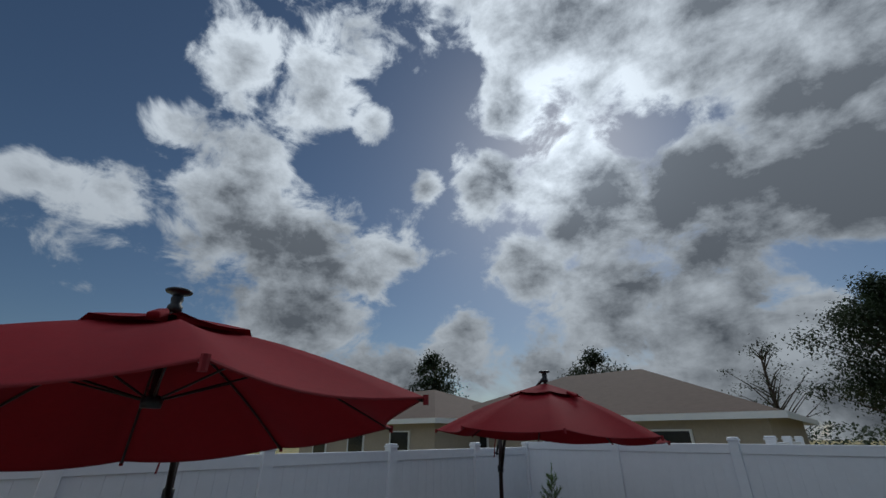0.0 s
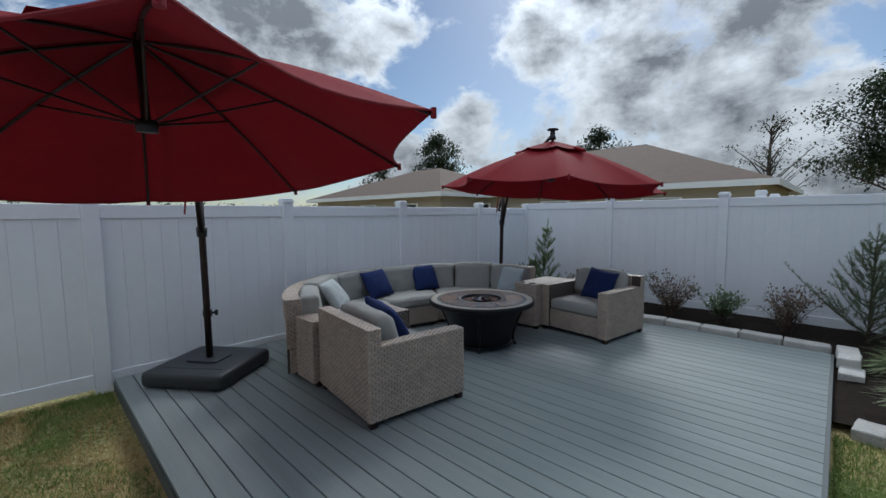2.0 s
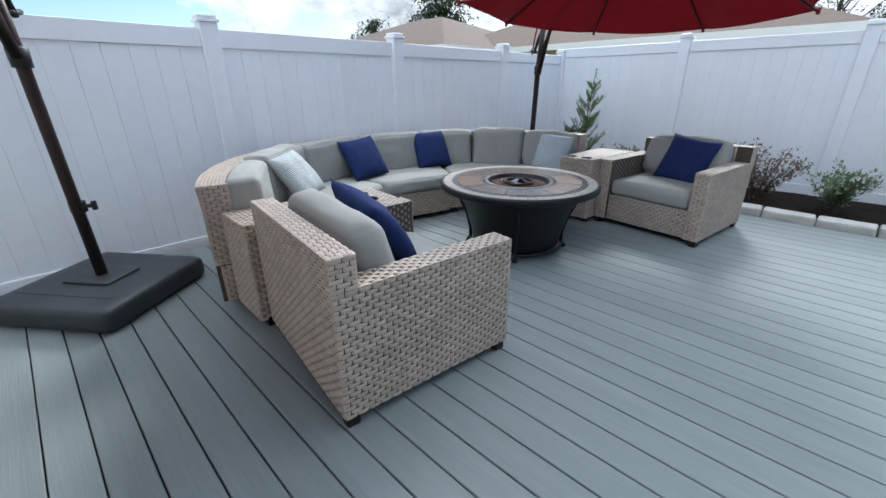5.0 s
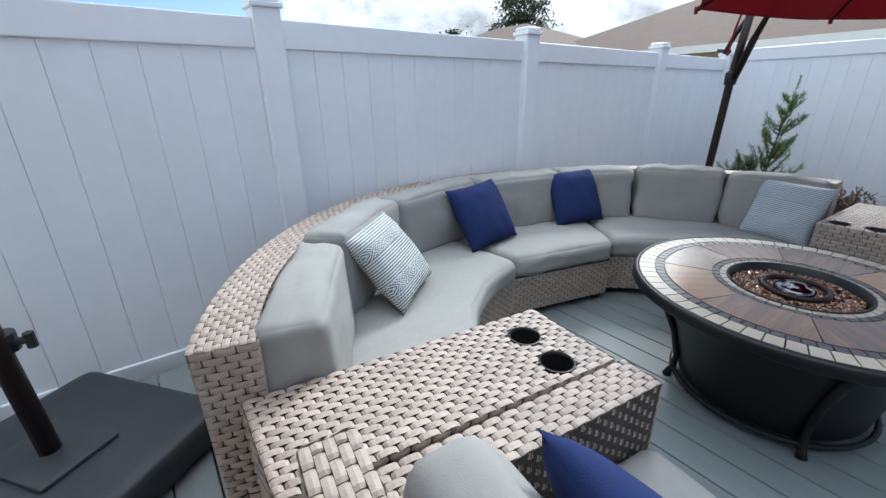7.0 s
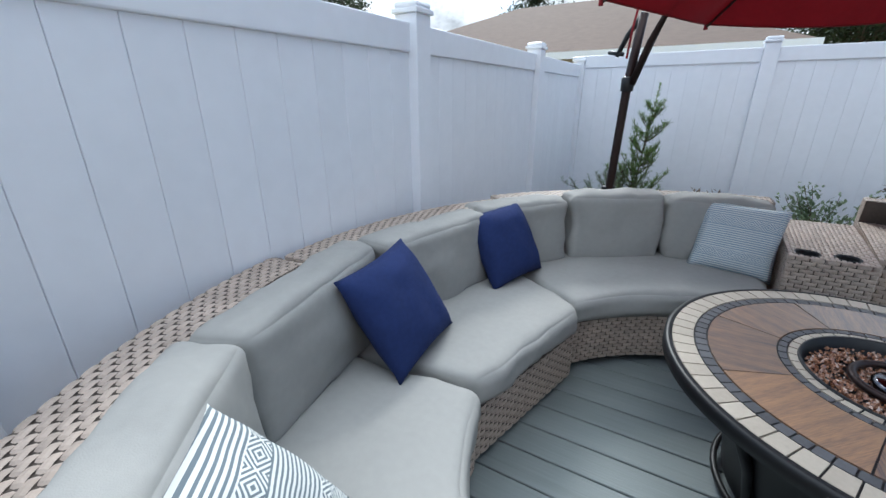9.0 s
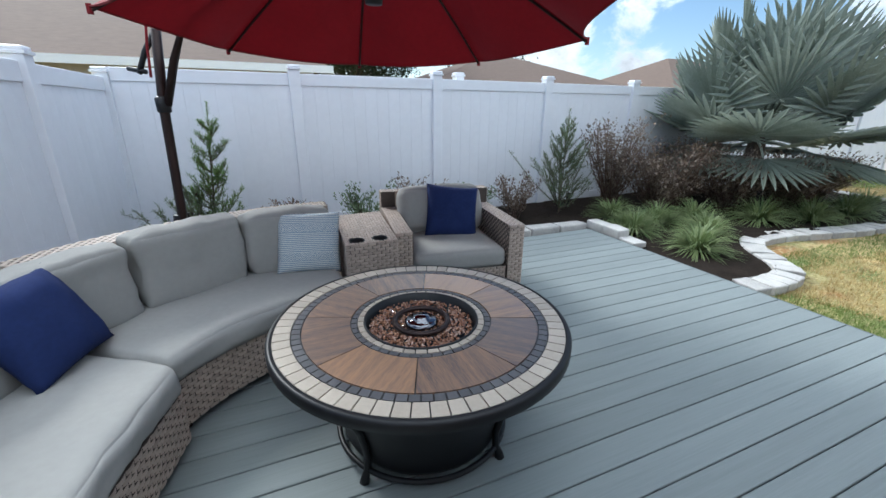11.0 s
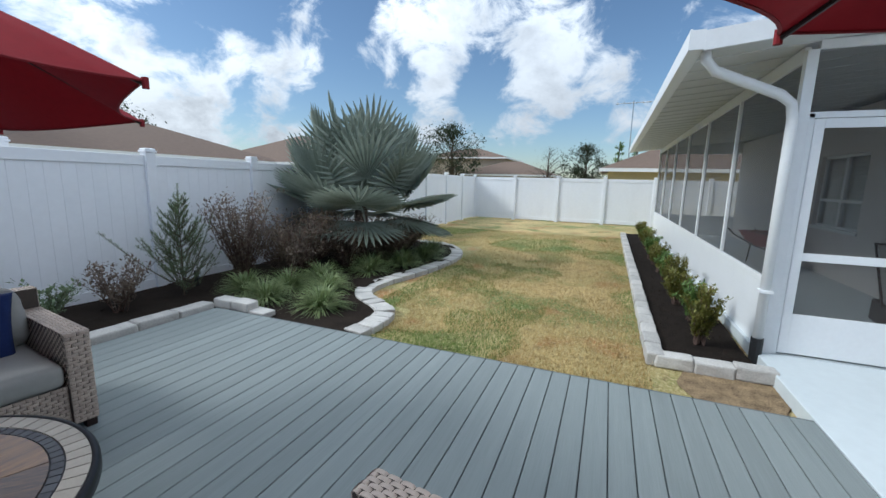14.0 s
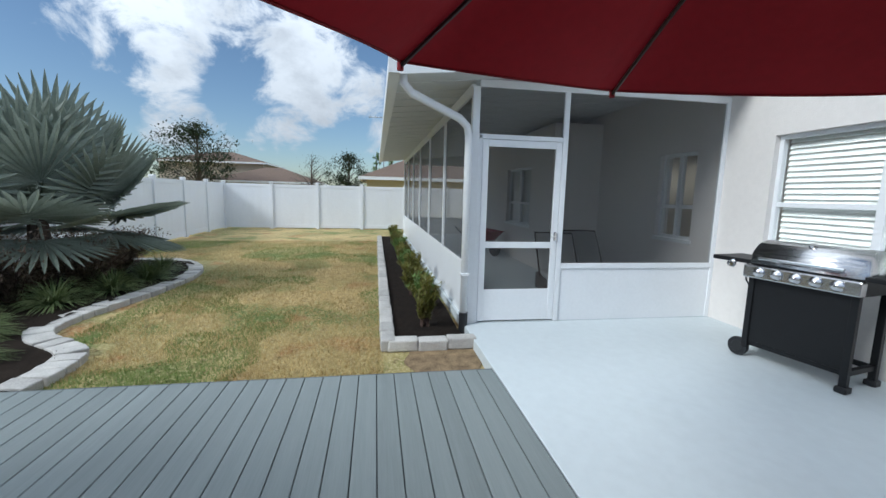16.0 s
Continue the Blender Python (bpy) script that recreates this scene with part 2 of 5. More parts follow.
LIRIOPE = mat("striped_grass_blade", (0.075, 0.14, 0.035), 0.5, var=0.3, scale=6, island=0.9, col2=(0.36, 0.41, 0.2), thin=True)
MAROON = mat("maroon_leaf", (0.08, 0.055, 0.045), 0.5, var=0.4, scale=4, island=0.9, col2=(0.30, 0.23, 0.17), thin=True)
OLIVE = mat("olive_leaf", (0.075, 0.125, 0.06), 0.5, var=0.4, scale=4, island=0.9, col2=(0.25, 0.32, 0.17), thin=True)
LIME = mat("fresh_green_leaf", (0.06, 0.13, 0.03), 0.5, var=0.4, scale=4, island=0.9, col2=(0.24, 0.36, 0.1), thin=True)
GOLD = mat("green_gold_leaf", (0.08, 0.11, 0.02), 0.5, var=0.4, scale=4, island=1.0, col2=(0.3, 0.26, 0.06), thin=True)
TREE_LEAF = mat("tree_leaf", (0.018, 0.03, 0.016), 0.6, var=0.4, scale=1, island=0.9, col2=(0.05, 0.075, 0.033), thin=True)
GRASS = mat("grass_blade", (0.27, 0.18, 0.055), 0.6, var=0.4, scale=0.9, island=0.6, col2=(0.70, 0.54, 0.25), thin=True, con=1.5)
GRASS_GREEN = mat("green_grass_blade", (0.09, 0.155, 0.03), 0.6, var=0.4, scale=0.5, island=0.7, col2=(0.25, 0.31, 0.075), thin=True)
DARK_CHROME = mat("dark_polished_steel", (0.16, 0.16, 0.175), 0.14, metal=1.0, var=0.1)
CHROME = mat("bright_chrome", (0.7, 0.7, 0.72), 0.12, metal=1.0, var=0.05)
WHEELBARROW_RED = mat("red_paint", (0.22, 0.015, 0.025), 0.4, var=0.15)


def lawn_material():
    m = bpy.data.materials.new("dry_lawn")
    m.use_nodes = True
    nt = m.node_tree
    n, l = nt.nodes, nt.links
    b = n["Principled BSDF"]
    b.inputs["Roughness"].default_value = 0.95
    tc = n.new("ShaderNodeTexCoord")
    cur = None
    for scale, lo, hi, colour in ((0.35, 0.42, 0.6, (0.56, 0.41, 0.18)), (0.8, 0.52, 0.60, (0.11, 0.175, 0.035)), (1.3, 0.58, 0.66, (0.36, 0.185, 0.065)), (9, 0.52, 0.68, (0.20, 0.145, 0.055)), (26, 0.45, 0.75, (0.58, 0.48, 0.26)), (60, 0.55, 0.8, (0.05, 0.06, 0.018))):
        t = n.new("ShaderNodeTexNoise")
        t.inputs["Scale"].default_value, t.inputs["Detail"].default_value = scale, 6
        l.new(tc.outputs["Object"], t.inputs[0])
        mr = n.new("ShaderNodeMapRange")
        mr.inputs["From Min"].default_value, mr.inputs["From Max"].default_value = lo, hi
        l.new(t.outputs["Fac"], mr.inputs["Value"])
        mx = n.new("ShaderNodeMix")
        mx.data_type = "RGBA"
        if cur is None:
            mx.inputs["A"].default_value = (0.27, 0.25, 0.09, 1)
        else:
            l.new(cur, mx.inputs["A"])
        mx.inputs["B"].default_value = (*colour, 1)
        l.new(mr.outputs[0], mx.inputs["Factor"])
        cur = mx.outputs["Result"]
    l.new(cur, b.inputs["Base Color"])
    t = n.new("ShaderNodeTexNoise")
    t.inputs["Scale"].default_value, t.inputs["Detail"].default_value = 45, 6
    l.new(tc.outputs["Object"], t.inputs[0])
    bp = n.new("ShaderNodeBump")
    bp.inputs["Strength"].default_value, bp.inputs["Distance"].default_value = 1.0, 0.03
    l.new(t.outputs["Fac"], bp.inputs["Height"])
    l.new(bp.outputs[0], b.inputs["Normal"])
    return m


def screen_material(name="insect_screen", cover=0.24):
    """Fine dark insect mesh: part see-through, part dark thread."""
    m = bpy.data.materials.new(name)
    m.use_nodes = True
    nt = m.node_tree
    n, l = nt.nodes, nt.links
    b = n["Principled BSDF"]
    b.inputs["Base Color"].default_value, b.inputs["Roughness"].default_value = (0.045, 0.047, 0.05, 1), 0.7
    tr, ms = n.new("ShaderNodeBsdfTransparent"), n.new("ShaderNodeMixShader")
    ms.inputs[0].default_value = cover
    l.new(tr.outputs[0], ms.inputs[1]), l.new(b.outputs[0], ms.inputs[2])
    l.new(ms.outputs[0], n["Material Output"].inputs[0])
    return m


def stripe_material(name, thread):
    """Pale cloth with fine woven stripes and two lozenge bands."""
    m = bpy.data.materials.new(name)
    m.use_nodes = True
    nt = m.node_tree
    n, l = nt.nodes, nt.links
    b = n["Principled BSDF"]
    b.inputs["Roughness"].default_value = 0.9
    tc, sep = n.new("ShaderNodeTexCoord"), n.new("ShaderNodeSeparateXYZ")
    l.new(tc.outputs["Object"], sep.inputs[0])

    def mn(op, a, c=None):
        k = n.new("ShaderNodeMath")
        k.operation = op
        for i, v in enumerate((a, c)):
            if v is None:
                continue
            if isinstance(v, (int, float)):
                k.inputs[i].default_value = v
            else:
                l.new(v, k.inputs[i])
        return k.outputs[0]

    x, y = sep.outputs[0], sep.outputs[1]
    stripe = mn("GREATER_THAN", mn("SINE", mn("MULTIPLY", y, 560.0)), 0.1)
    band = mn("LESS_THAN", mn("ABSOLUTE", mn("SUBTRACT", mn("ABSOLUTE", y), 0.085)), 0.024)
    tri = mn("ABSOLUTE", mn("SUBTRACT", mn("FRACT", mn("MULTIPLY", x, 14.0)), 0.5))
    yy = mn("MULTIPLY", mn("ABSOLUTE", mn("SUBTRACT", mn("ABSOLUTE", y), 0.085)), 16.0)
    loz = mn("GREATER_THAN", mn("SINE", mn("MULTIPLY", mn("ADD", tri, yy), 34.0)), 0.0)
    pat = n.new("ShaderNodeMix")
    l.new(band, pat.inputs["Factor"]), l.new(stripe, pat.inputs["A"]), l.new(loz, pat.inputs["B"])
    mx = n.new("ShaderNodeMix")
    mx.data_type = "RGBA"
    mx.inputs["A"].default_value, mx.inputs["B"].default_value = (0.62, 0.64, 0.62, 1), (*thread, 1)
    l.new(pat.outputs["Result"], mx.inputs["Factor"])
    l.new(mx.outputs["Result"], b.inputs["Base Color"])
    return m


LAWN, SCREEN = lawn_material(), screen_material()
SUN_SCREEN = screen_material("dense_sun_screen", 0.36)
STRIPED = stripe_material("white_striped_cloth", (0.13, 0.16, 0.18))
STRIPED_BLUE = stripe_material("blue_striped_cloth", (0.22, 0.31, 0.40))


# ---------------------------------------------------------------- mesh helpers
def thing(name, label, category, group="", kind="", at=None):
    ob = new(name)
    ob.empty_display_size = 0.1
    if at is not None:
        ob.matrix_world = at
    return tagged(ob, label, category, group, kind)


def part(name, bm, material, parent=None, label="", smooth=False, m=None):
    me = bpy.data.meshes.new(name)
    if isinstance(bm, tuple):
        me.from_pydata(*bm)
    else:
        bm.to_mesh(me)
        bm.free()
    me.materials.append(material)
    if smooth:
        for p in me.polygons:
            p.use_smooth = True
    ob = new(name, me)
    if parent is not None:
        ob.parent = parent
    if m is not None:
        ob.matrix_basis = m
    if label:
        ob["label"] = label
    if material.name == "taupe_wicker":      # hundreds of strand pieces
        ob["kind"] = "stuff"
    return ob


def again(ob, name, parent, m):
    """Another piece on the same mesh."""
    o = new(name, ob.data)
    o.parent = parent
    o.matrix_basis = m
    return o


def box(sx, sy, sz, c=(0, 0, 0), bevel=0.0, seg=2):
    bm = bmesh.new()
    bmesh.ops.create_cube(bm, size=1, matrix=Matrix.Translation(c) @ Matrix.Diagonal((sx, sy, sz, 1)))
    if bevel:
        bmesh.ops.bevel(bm, geom=bm.edges[:], offset=bevel, segments=seg, affect="EDGES", profile=0.5)
    return bm


def span(x0, x1, y0, y1, z0, z1, bevel=0.0, seg=2):
    return box(x1 - x0, y1 - y0, z1 - z0, ((x0 + x1) / 2, (y0 + y1) / 2, (z0 + z1) / 2), bevel, seg)


def join(*bms):
    out = bmesh.new()
    for b in bms:
        me = bpy.data.meshes.new("tmp")
        b.to_mesh(me)
        b.free()
        out.from_mesh(me)
        bpy.data.meshes.remove(me)
    return out


def tube(points, radii, sides=8, caps=True):
    """A round bar along a line of points; one radius or one for each point."""
    if isinstance(radii, (int, float)):
        radii = [radii] * len(points)
    pts = [Vector(p) for p in points]
    bm = bmesh.new()
    rings = []
    for i, p in enumerate(pts):
        d = (pts[min(i + 1, len(pts) - 1)] - pts[max(i - 1, 0)]).normalized()
        a = d.cross(Vector((0.31, 0.2, 1)) if abs(d.z) < 0.9 else Vector((1, 0.1, 0))).normalized()
        b = d.cross(a)
        rings.append([bm.verts.new(p + radii[i] * (math.cos(k * math.tau / sides) * a + math.sin(k * math.tau / sides) * b)) for k in range(sides)])
    for r, s in zip(rings, rings[1:]):
        for k in range(sides):
            bm.faces.new((r[k], r[(k + 1) % sides], s[(k + 1) % sides], s[k]))
    if caps:
        bm.faces.new(rings[0])
        bm.faces.new(rings[-1][::-1])
    bmesh.ops.recalc_face_normals(bm, faces=bm.faces[:])
    return bm


def lathe(profile, sides=48, a0=0.0, a1=math.tau):
    """Turn a profile of (r, z) about z."""
    bm = bmesh.new()
    full = abs(a1 - a0 - math.tau) < 1e-6
    cols = sides if full else sides + 1
    rings = []
    for r, z in profile:
        rings.append([bm.verts.new((r * math.cos(a0 + (a1 - a0) * k / sides), r * math.sin(a0 + (a1 - a0) * k / sides), z)) for k in range(cols)])
    for p, q in zip(rings, rings[1:]):
        for k in range(sides):
            j = (k + 1) % cols
            bm.faces.new((p[k], p[j], q[j], q[k]))
    bmesh.ops.remove_doubles(bm, verts=bm.verts[:], dist=1e-5)
    bmesh.ops.recalc_face_normals(bm, faces=bm.faces[:])
    return bm


def soft_box(lx, ly, lz, r, cuts=10, puff=0.0, bend=None, seed=0, wrinkle=0.0):
    """A stuffed cushion: a rounded box, a little domed and wrinkled; bend maps each point."""
    bm = bmesh.new()
    bmesh.ops.create_cube(bm, size=2)
    bmesh.ops.subdivide_edges(bm, edges=bm.edges[:], cuts=cuts, use_grid_fill=True)
    h = Vector((lx / 2, ly / 2, lz / 2))
    for v in bm.verts:
        q = Vector([math.sin(c * math.pi / 2) for c in v.co])
        p = Vector((q.x * h.x, q.y * h.y, q.z * h.z))
        inner = Vector([max(-(h[i] - r), min(h[i] - r, p[i])) for i in range(3)])
        d = p - inner
        if d.length > 1e-6:
            p = inner + d.normalized() * min(r, d.length if d.length < r else r)
        fx, fy, fz = 1 - q.x ** 2, 1 - q.y ** 2, 1 - q.z ** 2
        p.z += puff * q.z * max(0, fx) ** 0.6 * max(0, fy) ** 0.6
        p.y += puff * 0.4 * q.y * max(0, fx) ** 0.6 * max(0, fz) ** 0.6
        if wrinkle:
            w = noise.noise(Vector((p.x * 6 + seed, p.y * 6, p.z * 6))) + 0.5 * noise.noise(Vector((p.x * 17, p.y * 17 + seed, p.z * 17)))
            p += p.normalized() * wrinkle * w
        v.co = bend(p) if bend else p
    bmesh.ops.recalc_face_normals(bm, faces=bm.faces[:])
    return bm


def weave(surf, lu, lv, seg=0.05, row=0.0195, lift=0.0038):
    """Flat woven strands over a sheet surf(u, v) -> point, normal; each strand piece dips at its ends."""
    verts, faces = [], []
    rows = max(2, round(lv / row))
    row = lv / rows
    n = max(1, round(lu / seg))
    seg = lu / n
    for j in range(rows):
        off = 0.5 * seg * (j % 2)
        for i in range(-1, n + 1):
            u0, u1 = max(0.0, i * seg + off), min(lu, (i + 1) * seg + off)
            if u1 - u0 < 0.008:
                continue
            k0 = len(verts)
            gap = 0.003
            for a, hgt in ((0.0, -0.5), (0.16, 0.6), (0.5, 1.0), (0.84, 0.6), (1.0, -0.5)):
                u = u0 + gap * 0.5 + (u1 - u0 - gap) * a
                for b, drop in ((0.03, 0.45), (0.5, 0.0), (0.97, 0.45)):
                    p, nn = surf(u, (j + b) * row)
                    verts.append(tuple(p + nn * lift * (hgt - drop)))
            for a in range(4):
                for b in range(2):
                    q = k0 + a * 3 + b
                    faces.append((q, q + 1, q + 4, q + 3))
    return verts, [], faces


def flat(o, du, dv):
    """A plane for weave(): origin and two unit directions."""
    o, du, dv = Vector(o), Vector(du).normalized(), Vector(dv).normalized()
    nn = du.cross(dv)
    return lambda u, v: (o + du * u + dv * v, nn)


def merge(*packs):
    verts, faces = [], []
    for v, _, f in packs:
        k = len(verts)
        verts += v
        faces += [tuple(i + k for i in q) for q in f]
    return verts, [], faces

# ---------------------------------------------------------------- setting
GROUND = -0.12
DECK_X0, DECK_X1, DECK_Y0, DECK_Y1 = 0.07, 4.86, -7.05, -1.68

bm = bmesh.new()
bmesh.ops.create_grid(bm, x_segments=40, y_segments=40, size=400)
ground = tagged(part("ground", bm, LAWN), "patchy dry yellow and green lawn", "lawn", kind="structure")
ground.location.z = GROUND

bm = span(2.80, 6.10, -10.25, DECK_Y0 - 0.012, GROUND - 0.1, -0.006, 0.008)
tagged(part("patio", bm, CONCRETE), "pale painted smooth concrete patio slab beside the deck", "patio", kind="structure")


def grooved_fence(name, label, x0, y0, x1, y1, posts, top=1.66, shared=False):
    """White vinyl privacy fence from post to post: posts with caps, rails, upright boards."""
    f = thing(name, label, "fence", kind="structure")
    d = Vector((x1 - x0, y1 - y0, 0))
    length = d.length
    d.normalize()
    ang = math.degrees(math.atan2(d.y, d.x))
    post0 = cap0 = None
    for s in posts[1:] if shared else posts:
        p = Vector((x0, y0, 0)) + d * s
        m = pose(p.x, p.y, 0, 0, 0, ang)
        if post0 is None:
            post0 = part("post", box(0.127, 0.127, top + 0.3, (0, 0, (top - 0.3) / 2), 0.006), VINYL, f, m=m)
            bm = join(box(0.15, 0.15, 0.022, (0, 0, top + 0.011), 0.004), box(0.134, 0.134, 0.03, (0, 0, top + 0.036), 0.013))
            cap0 = part("post_cap", bm, VINYL, f, m=m)
        else:
            again(post0, "post", f, m), again(cap0, "post_cap", f, m)
    cache = {}
    for s, e in zip(posts, posts[1:]):
        w = e - s - 0.127
        mid = Vector((x0, y0, 0)) + d * (s + e) / 2
        key = round(w, 3)
        n = max(1, round(w / 0.155))
        bw = w / n
        if key not in cache:
            top_rail = part("top_rail", box(w, 0.05, 0.13, (0, 0, top - 0.105), 0.006), VINYL, f, m=pose(mid.x, mid.y, 0, 0, 0, ang))
            low_rail = part("bottom_rail", box(w, 0.05, 0.14, (0, 0, GROUND + 0.11), 0.006), VINYL, f, m=pose(mid.x, mid.y, 0, 0, 0, ang))
            z0, z1 = GROUND + 0.18, top - 0.17
            board = part("board", box(bw - 0.0012, 0.024, z1 - z0, (0, 0, (z0 + z1) / 2), 0.0009 if shared else 0.0022, 1), VINYL, f, m=pose(*(mid + d * (-w / 2 + bw / 2)).to_3d(), 0, 0, ang))
            core = part("panel_core", box(w, 0.008, z1 - z0 + 0.02, (0, 0, (z0 + z1) / 2)), VINYL, f, m=pose(mid.x, mid.y, 0, 0, 0, ang))
            cache[key] = (top_rail, low_rail, board, core)
            first = 1
        else:
            top_rail, low_rail, board, core = cache[key]
            m = pose(mid.x, mid.y, 0, 0, 0, ang)
            again(top_rail, "top_rail", f, m), again(low_rail, "bottom_rail", f, m), again(core, "panel_core", f, m)
            first = 0
        for i in range(first, n):
            c = mid + d * (-w / 2 + bw * (i + 0.5))
            again(board, "board", f, pose(c.x, c.y, 0, 0, 0, ang))
    return f


grooved_fence("fence_west", "white vinyl privacy fence with grooved upright boards", 0, 0, 0, -17, [0, 1.60, 3.48, 5.30, 7.12, 8.94, 10.76, 12.58, 14.4])
grooved_fence("fence_north", "white vinyl privacy fence behind the planting bed", 0, 0, 20, 0, [0, 1.80, 3.56, 5.33, 7.03, 8.8, 10.6, 12.4, 14.2, 16.0, 17.8, 19.5], 1.755, True)
grooved_fence("fence_east", "white vinyl fence across the far end of the lawn", 19.5, 0, 19.5, -15, [0, 1.83, 3.66, 5.49, 7.32, 9.15, 10.98, 12.8], 1.755, True)
grooved_fence("fence_next_door", "white vinyl fence of the next garden", 3.98, 0.22, 3.98, 8, [0, 1.8, 3.6], 1.77)
# behind the walker
bm = span(-0.1, 2.7, -14.6, -14.45, GROUND, 1.7)
tagged(part("wall_south", bm, VINYL), "plain white fence closing the yard", "wall", kind="structure")

# ---- deck: boards along x, on a dark frame
deck = thing("deck", "grey composite deck boards with narrow dark gaps", "deck", kind="structure")
part("joist_frame", span(DECK_X0 + 0.03, DECK_X1 - 0.03, DECK_Y0 + 0.03, DECK_Y1 - 0.03, GROUND - 0.05, -0.035), BLACK, deck)
for nm, ext in (("fascia", (DECK_X0, DECK_X1, DECK_Y0 - 0.006, DECK_Y0 + 0.018, GROUND - 0.04, -0.03)), ("fascia", (DECK_X1 - 0.006, DECK_X1 + 0.018, DECK_Y0, DECK_Y1, GROUND - 0.04, -0.004))):
    part(nm, span(*ext, 0.003), DECK_EDGE, deck)

# ---- planting bed along the north fence: soil, stone row, curved edging
BED = [(4.9, -3.40), (5.35, -3.44), (5.72, -3.36), (5.95, -3.12), (6.15, -2.82), (6.5, -2.60), (7.0, -2.58), (7.6, -2.70), (8.3, -2.82), (9.1, -2.86), (9.8, -2.76), (10.4, -2.5), (10.85, -2.1), (11.05, -1.6), (11.05, -1.0), (10.9, -0.5)]


def along(points, step):
    """Even steps along a smooth line through points: place and heading."""
    pts = [Vector((*p, 0)) for p in points]
    dense = []
    for i in range(len(pts) - 1):
        p0, p1, p2, p3 = pts[max(i - 1, 0)], pts[i], pts[i + 1], pts[min(i + 2, len(pts) - 1)]
        for k in range(24):
            t = k / 24
            dense.append(0.5 * (2 * p1 + (p2 - p0) * t + (2 * p0 - 5 * p1 + 4 * p2 - p3) * t * t + (3 * p1 - p0 - 3 * p2 + p3) * t ** 3))
    dense.append(pts[-1])
    out, acc = [], 0.0
    for a, b in zip(dense, dense[1:]):
        acc += (b - a).length
        if acc >= step:
            acc -= step
            out.append((b.copy(), math.degrees(math.atan2((b - a).y, (b - a).x))))
    return out


def soil_sheet(name, label, outline, z):
    bm = bmesh.new()
    f = bm.faces.new([bm.verts.new((x, y, 0)) for x, y in outline])
    bmesh.ops.triangulate(bm, faces=[f])
    for _ in range(4):
        bmesh.ops.subdivide_edges(bm, edges=[e for e in bm.edges if e.calc_length() > 0.22], cuts=1)
        bmesh.ops.triangulate(bm, faces=bm.faces[:])
    for v in bm.verts:
        v.co.z = z + 0.035 * noise.noise(v.co * 2.2) + 0.02 * noise.noise(v.co * 7)
    bmesh.ops.recalc_face_normals(bm, faces=bm.faces[:])
    return tagged(part(name, bm, MULCH, smooth=True), label, "mulch", kind="structure")


edge_line = [(p.x, p.y) for p, _ in along(BED, 0.15)]
soil_sheet("planting_bed", "dark brown bark mulch in the planting bed", [(0.08, -0.03), (0.08, -1.5), (4.88, -1.5), (4.88, -3.45)] + edge_line + [(10.9, -0.03)], -0.055)
soil_sheet("porch_bed", "dark mulch in the narrow bed beside the porch", [(5.62, -6.25), (5.62, -7.0), (16.0, -7.0), (16.0, -6.25)], -0.05)


def rough_stone(lx, ly, lz, seed):
    bm = box(lx, ly, lz, (0, 0, lz / 2), min(lx, ly, lz) * 0.14, 2)
    bmesh.ops.subdivide_edges(bm, edges=[e for e in bm.edges if e.calc_length() > 0.08], cuts=2, use_grid_fill=True)
    for v in bm.verts:
        v.co += v.normal * 0 + Vector((noise.noise(v.co * 14 + Vector((seed, 0, 0))), noise.noise(v.co * 14 + Vector((0, seed, 0))), noise.noise(v.co * 12 + Vector((0, 0, seed))))) * 0.006
    return bm


def stone_row(name, label, spots, size, z):
    row = thing(name, label, "edging", kind="structure")
    kinds = [part("stone", rough_stone(*size, s * 3.7), EDGE_STONE, row) for s in range(4)]
    used = set()
    for i, (p, a) in enumerate(spots):
        k = i % 4
        m = pose(p.x, p.y, z + random.uniform(-0.008, 0.008), random.uniform(-1.5, 1.5), random.uniform(-1.5, 1.5), a + random.uniform(-3, 3))
        if k not in used:
            used.add(k)
            kinds[k].matrix_basis = m
        else:
            again(kinds[k], "stone", row, m)
    return row


stone_row("curved_edging", "curved row of pale rough concrete edging stones", along(BED, 0.178), (0.168, 0.24, 0.1), GROUND - 0.02)
stone_row("stone_curb", "low row of pale grey stone blocks along the deck", [(Vector((0.2 + 0.405 * i, -1.58, 0)), 0) for i in range(12)], (0.395, 0.18, 0.13), -0.06)
stone_row("stone_steps", "stepped end blocks of the stone curb", [(Vector((4.975, -1.72, 0)), 90), (Vector((4.985, -1.98, 0)), 88)], (0.25, 0.17, 0.11), -0.02)
stone_row("stone_steps", "low pale block at the foot of the stone curb", [(Vector((5.0, -2.2, 0)), 88)], (0.26, 0.18, 0.1), -0.10)
stone_row("porch_edging", "straight row of pale rough edging stones beside the porch", [(Vector((5.66, -6.35 - 0.3 * i, 0)), 90) for i in range(3)] + [(Vector((5.75 + 0.31 * i, -6.2, 0)), 0) for i in range(33)], (0.3, 0.15, 0.12), GROUND - 0.0)

# ---------------------------------------------------------------- house and porch
WALL_Y, PX, PY = -10.25, 6.13, -7.10
PORCH_END = 16.7


def wall_with_holes(name, label, x0, x1, holes, z0=-0.3, z1=3.0, y=WALL_Y, thick=0.2):
    """Wall along x, facing +y, with window openings (x0, x1, z0, z1)."""
    bms, x = [], x0
    for a, b, c, d in sorted(holes):
        bms += [span(x, a, y - thick, y, z0, z1), span(a, b, y - thick, y, z0, c), span(a, b, y - thick, y, d, z1)]
        x = b
    bms.append(span(x, x1, y - thick, y, z0, z1))
    return tagged(part(name, join(*bms), STUCCO), label, "wall", kind="structure")


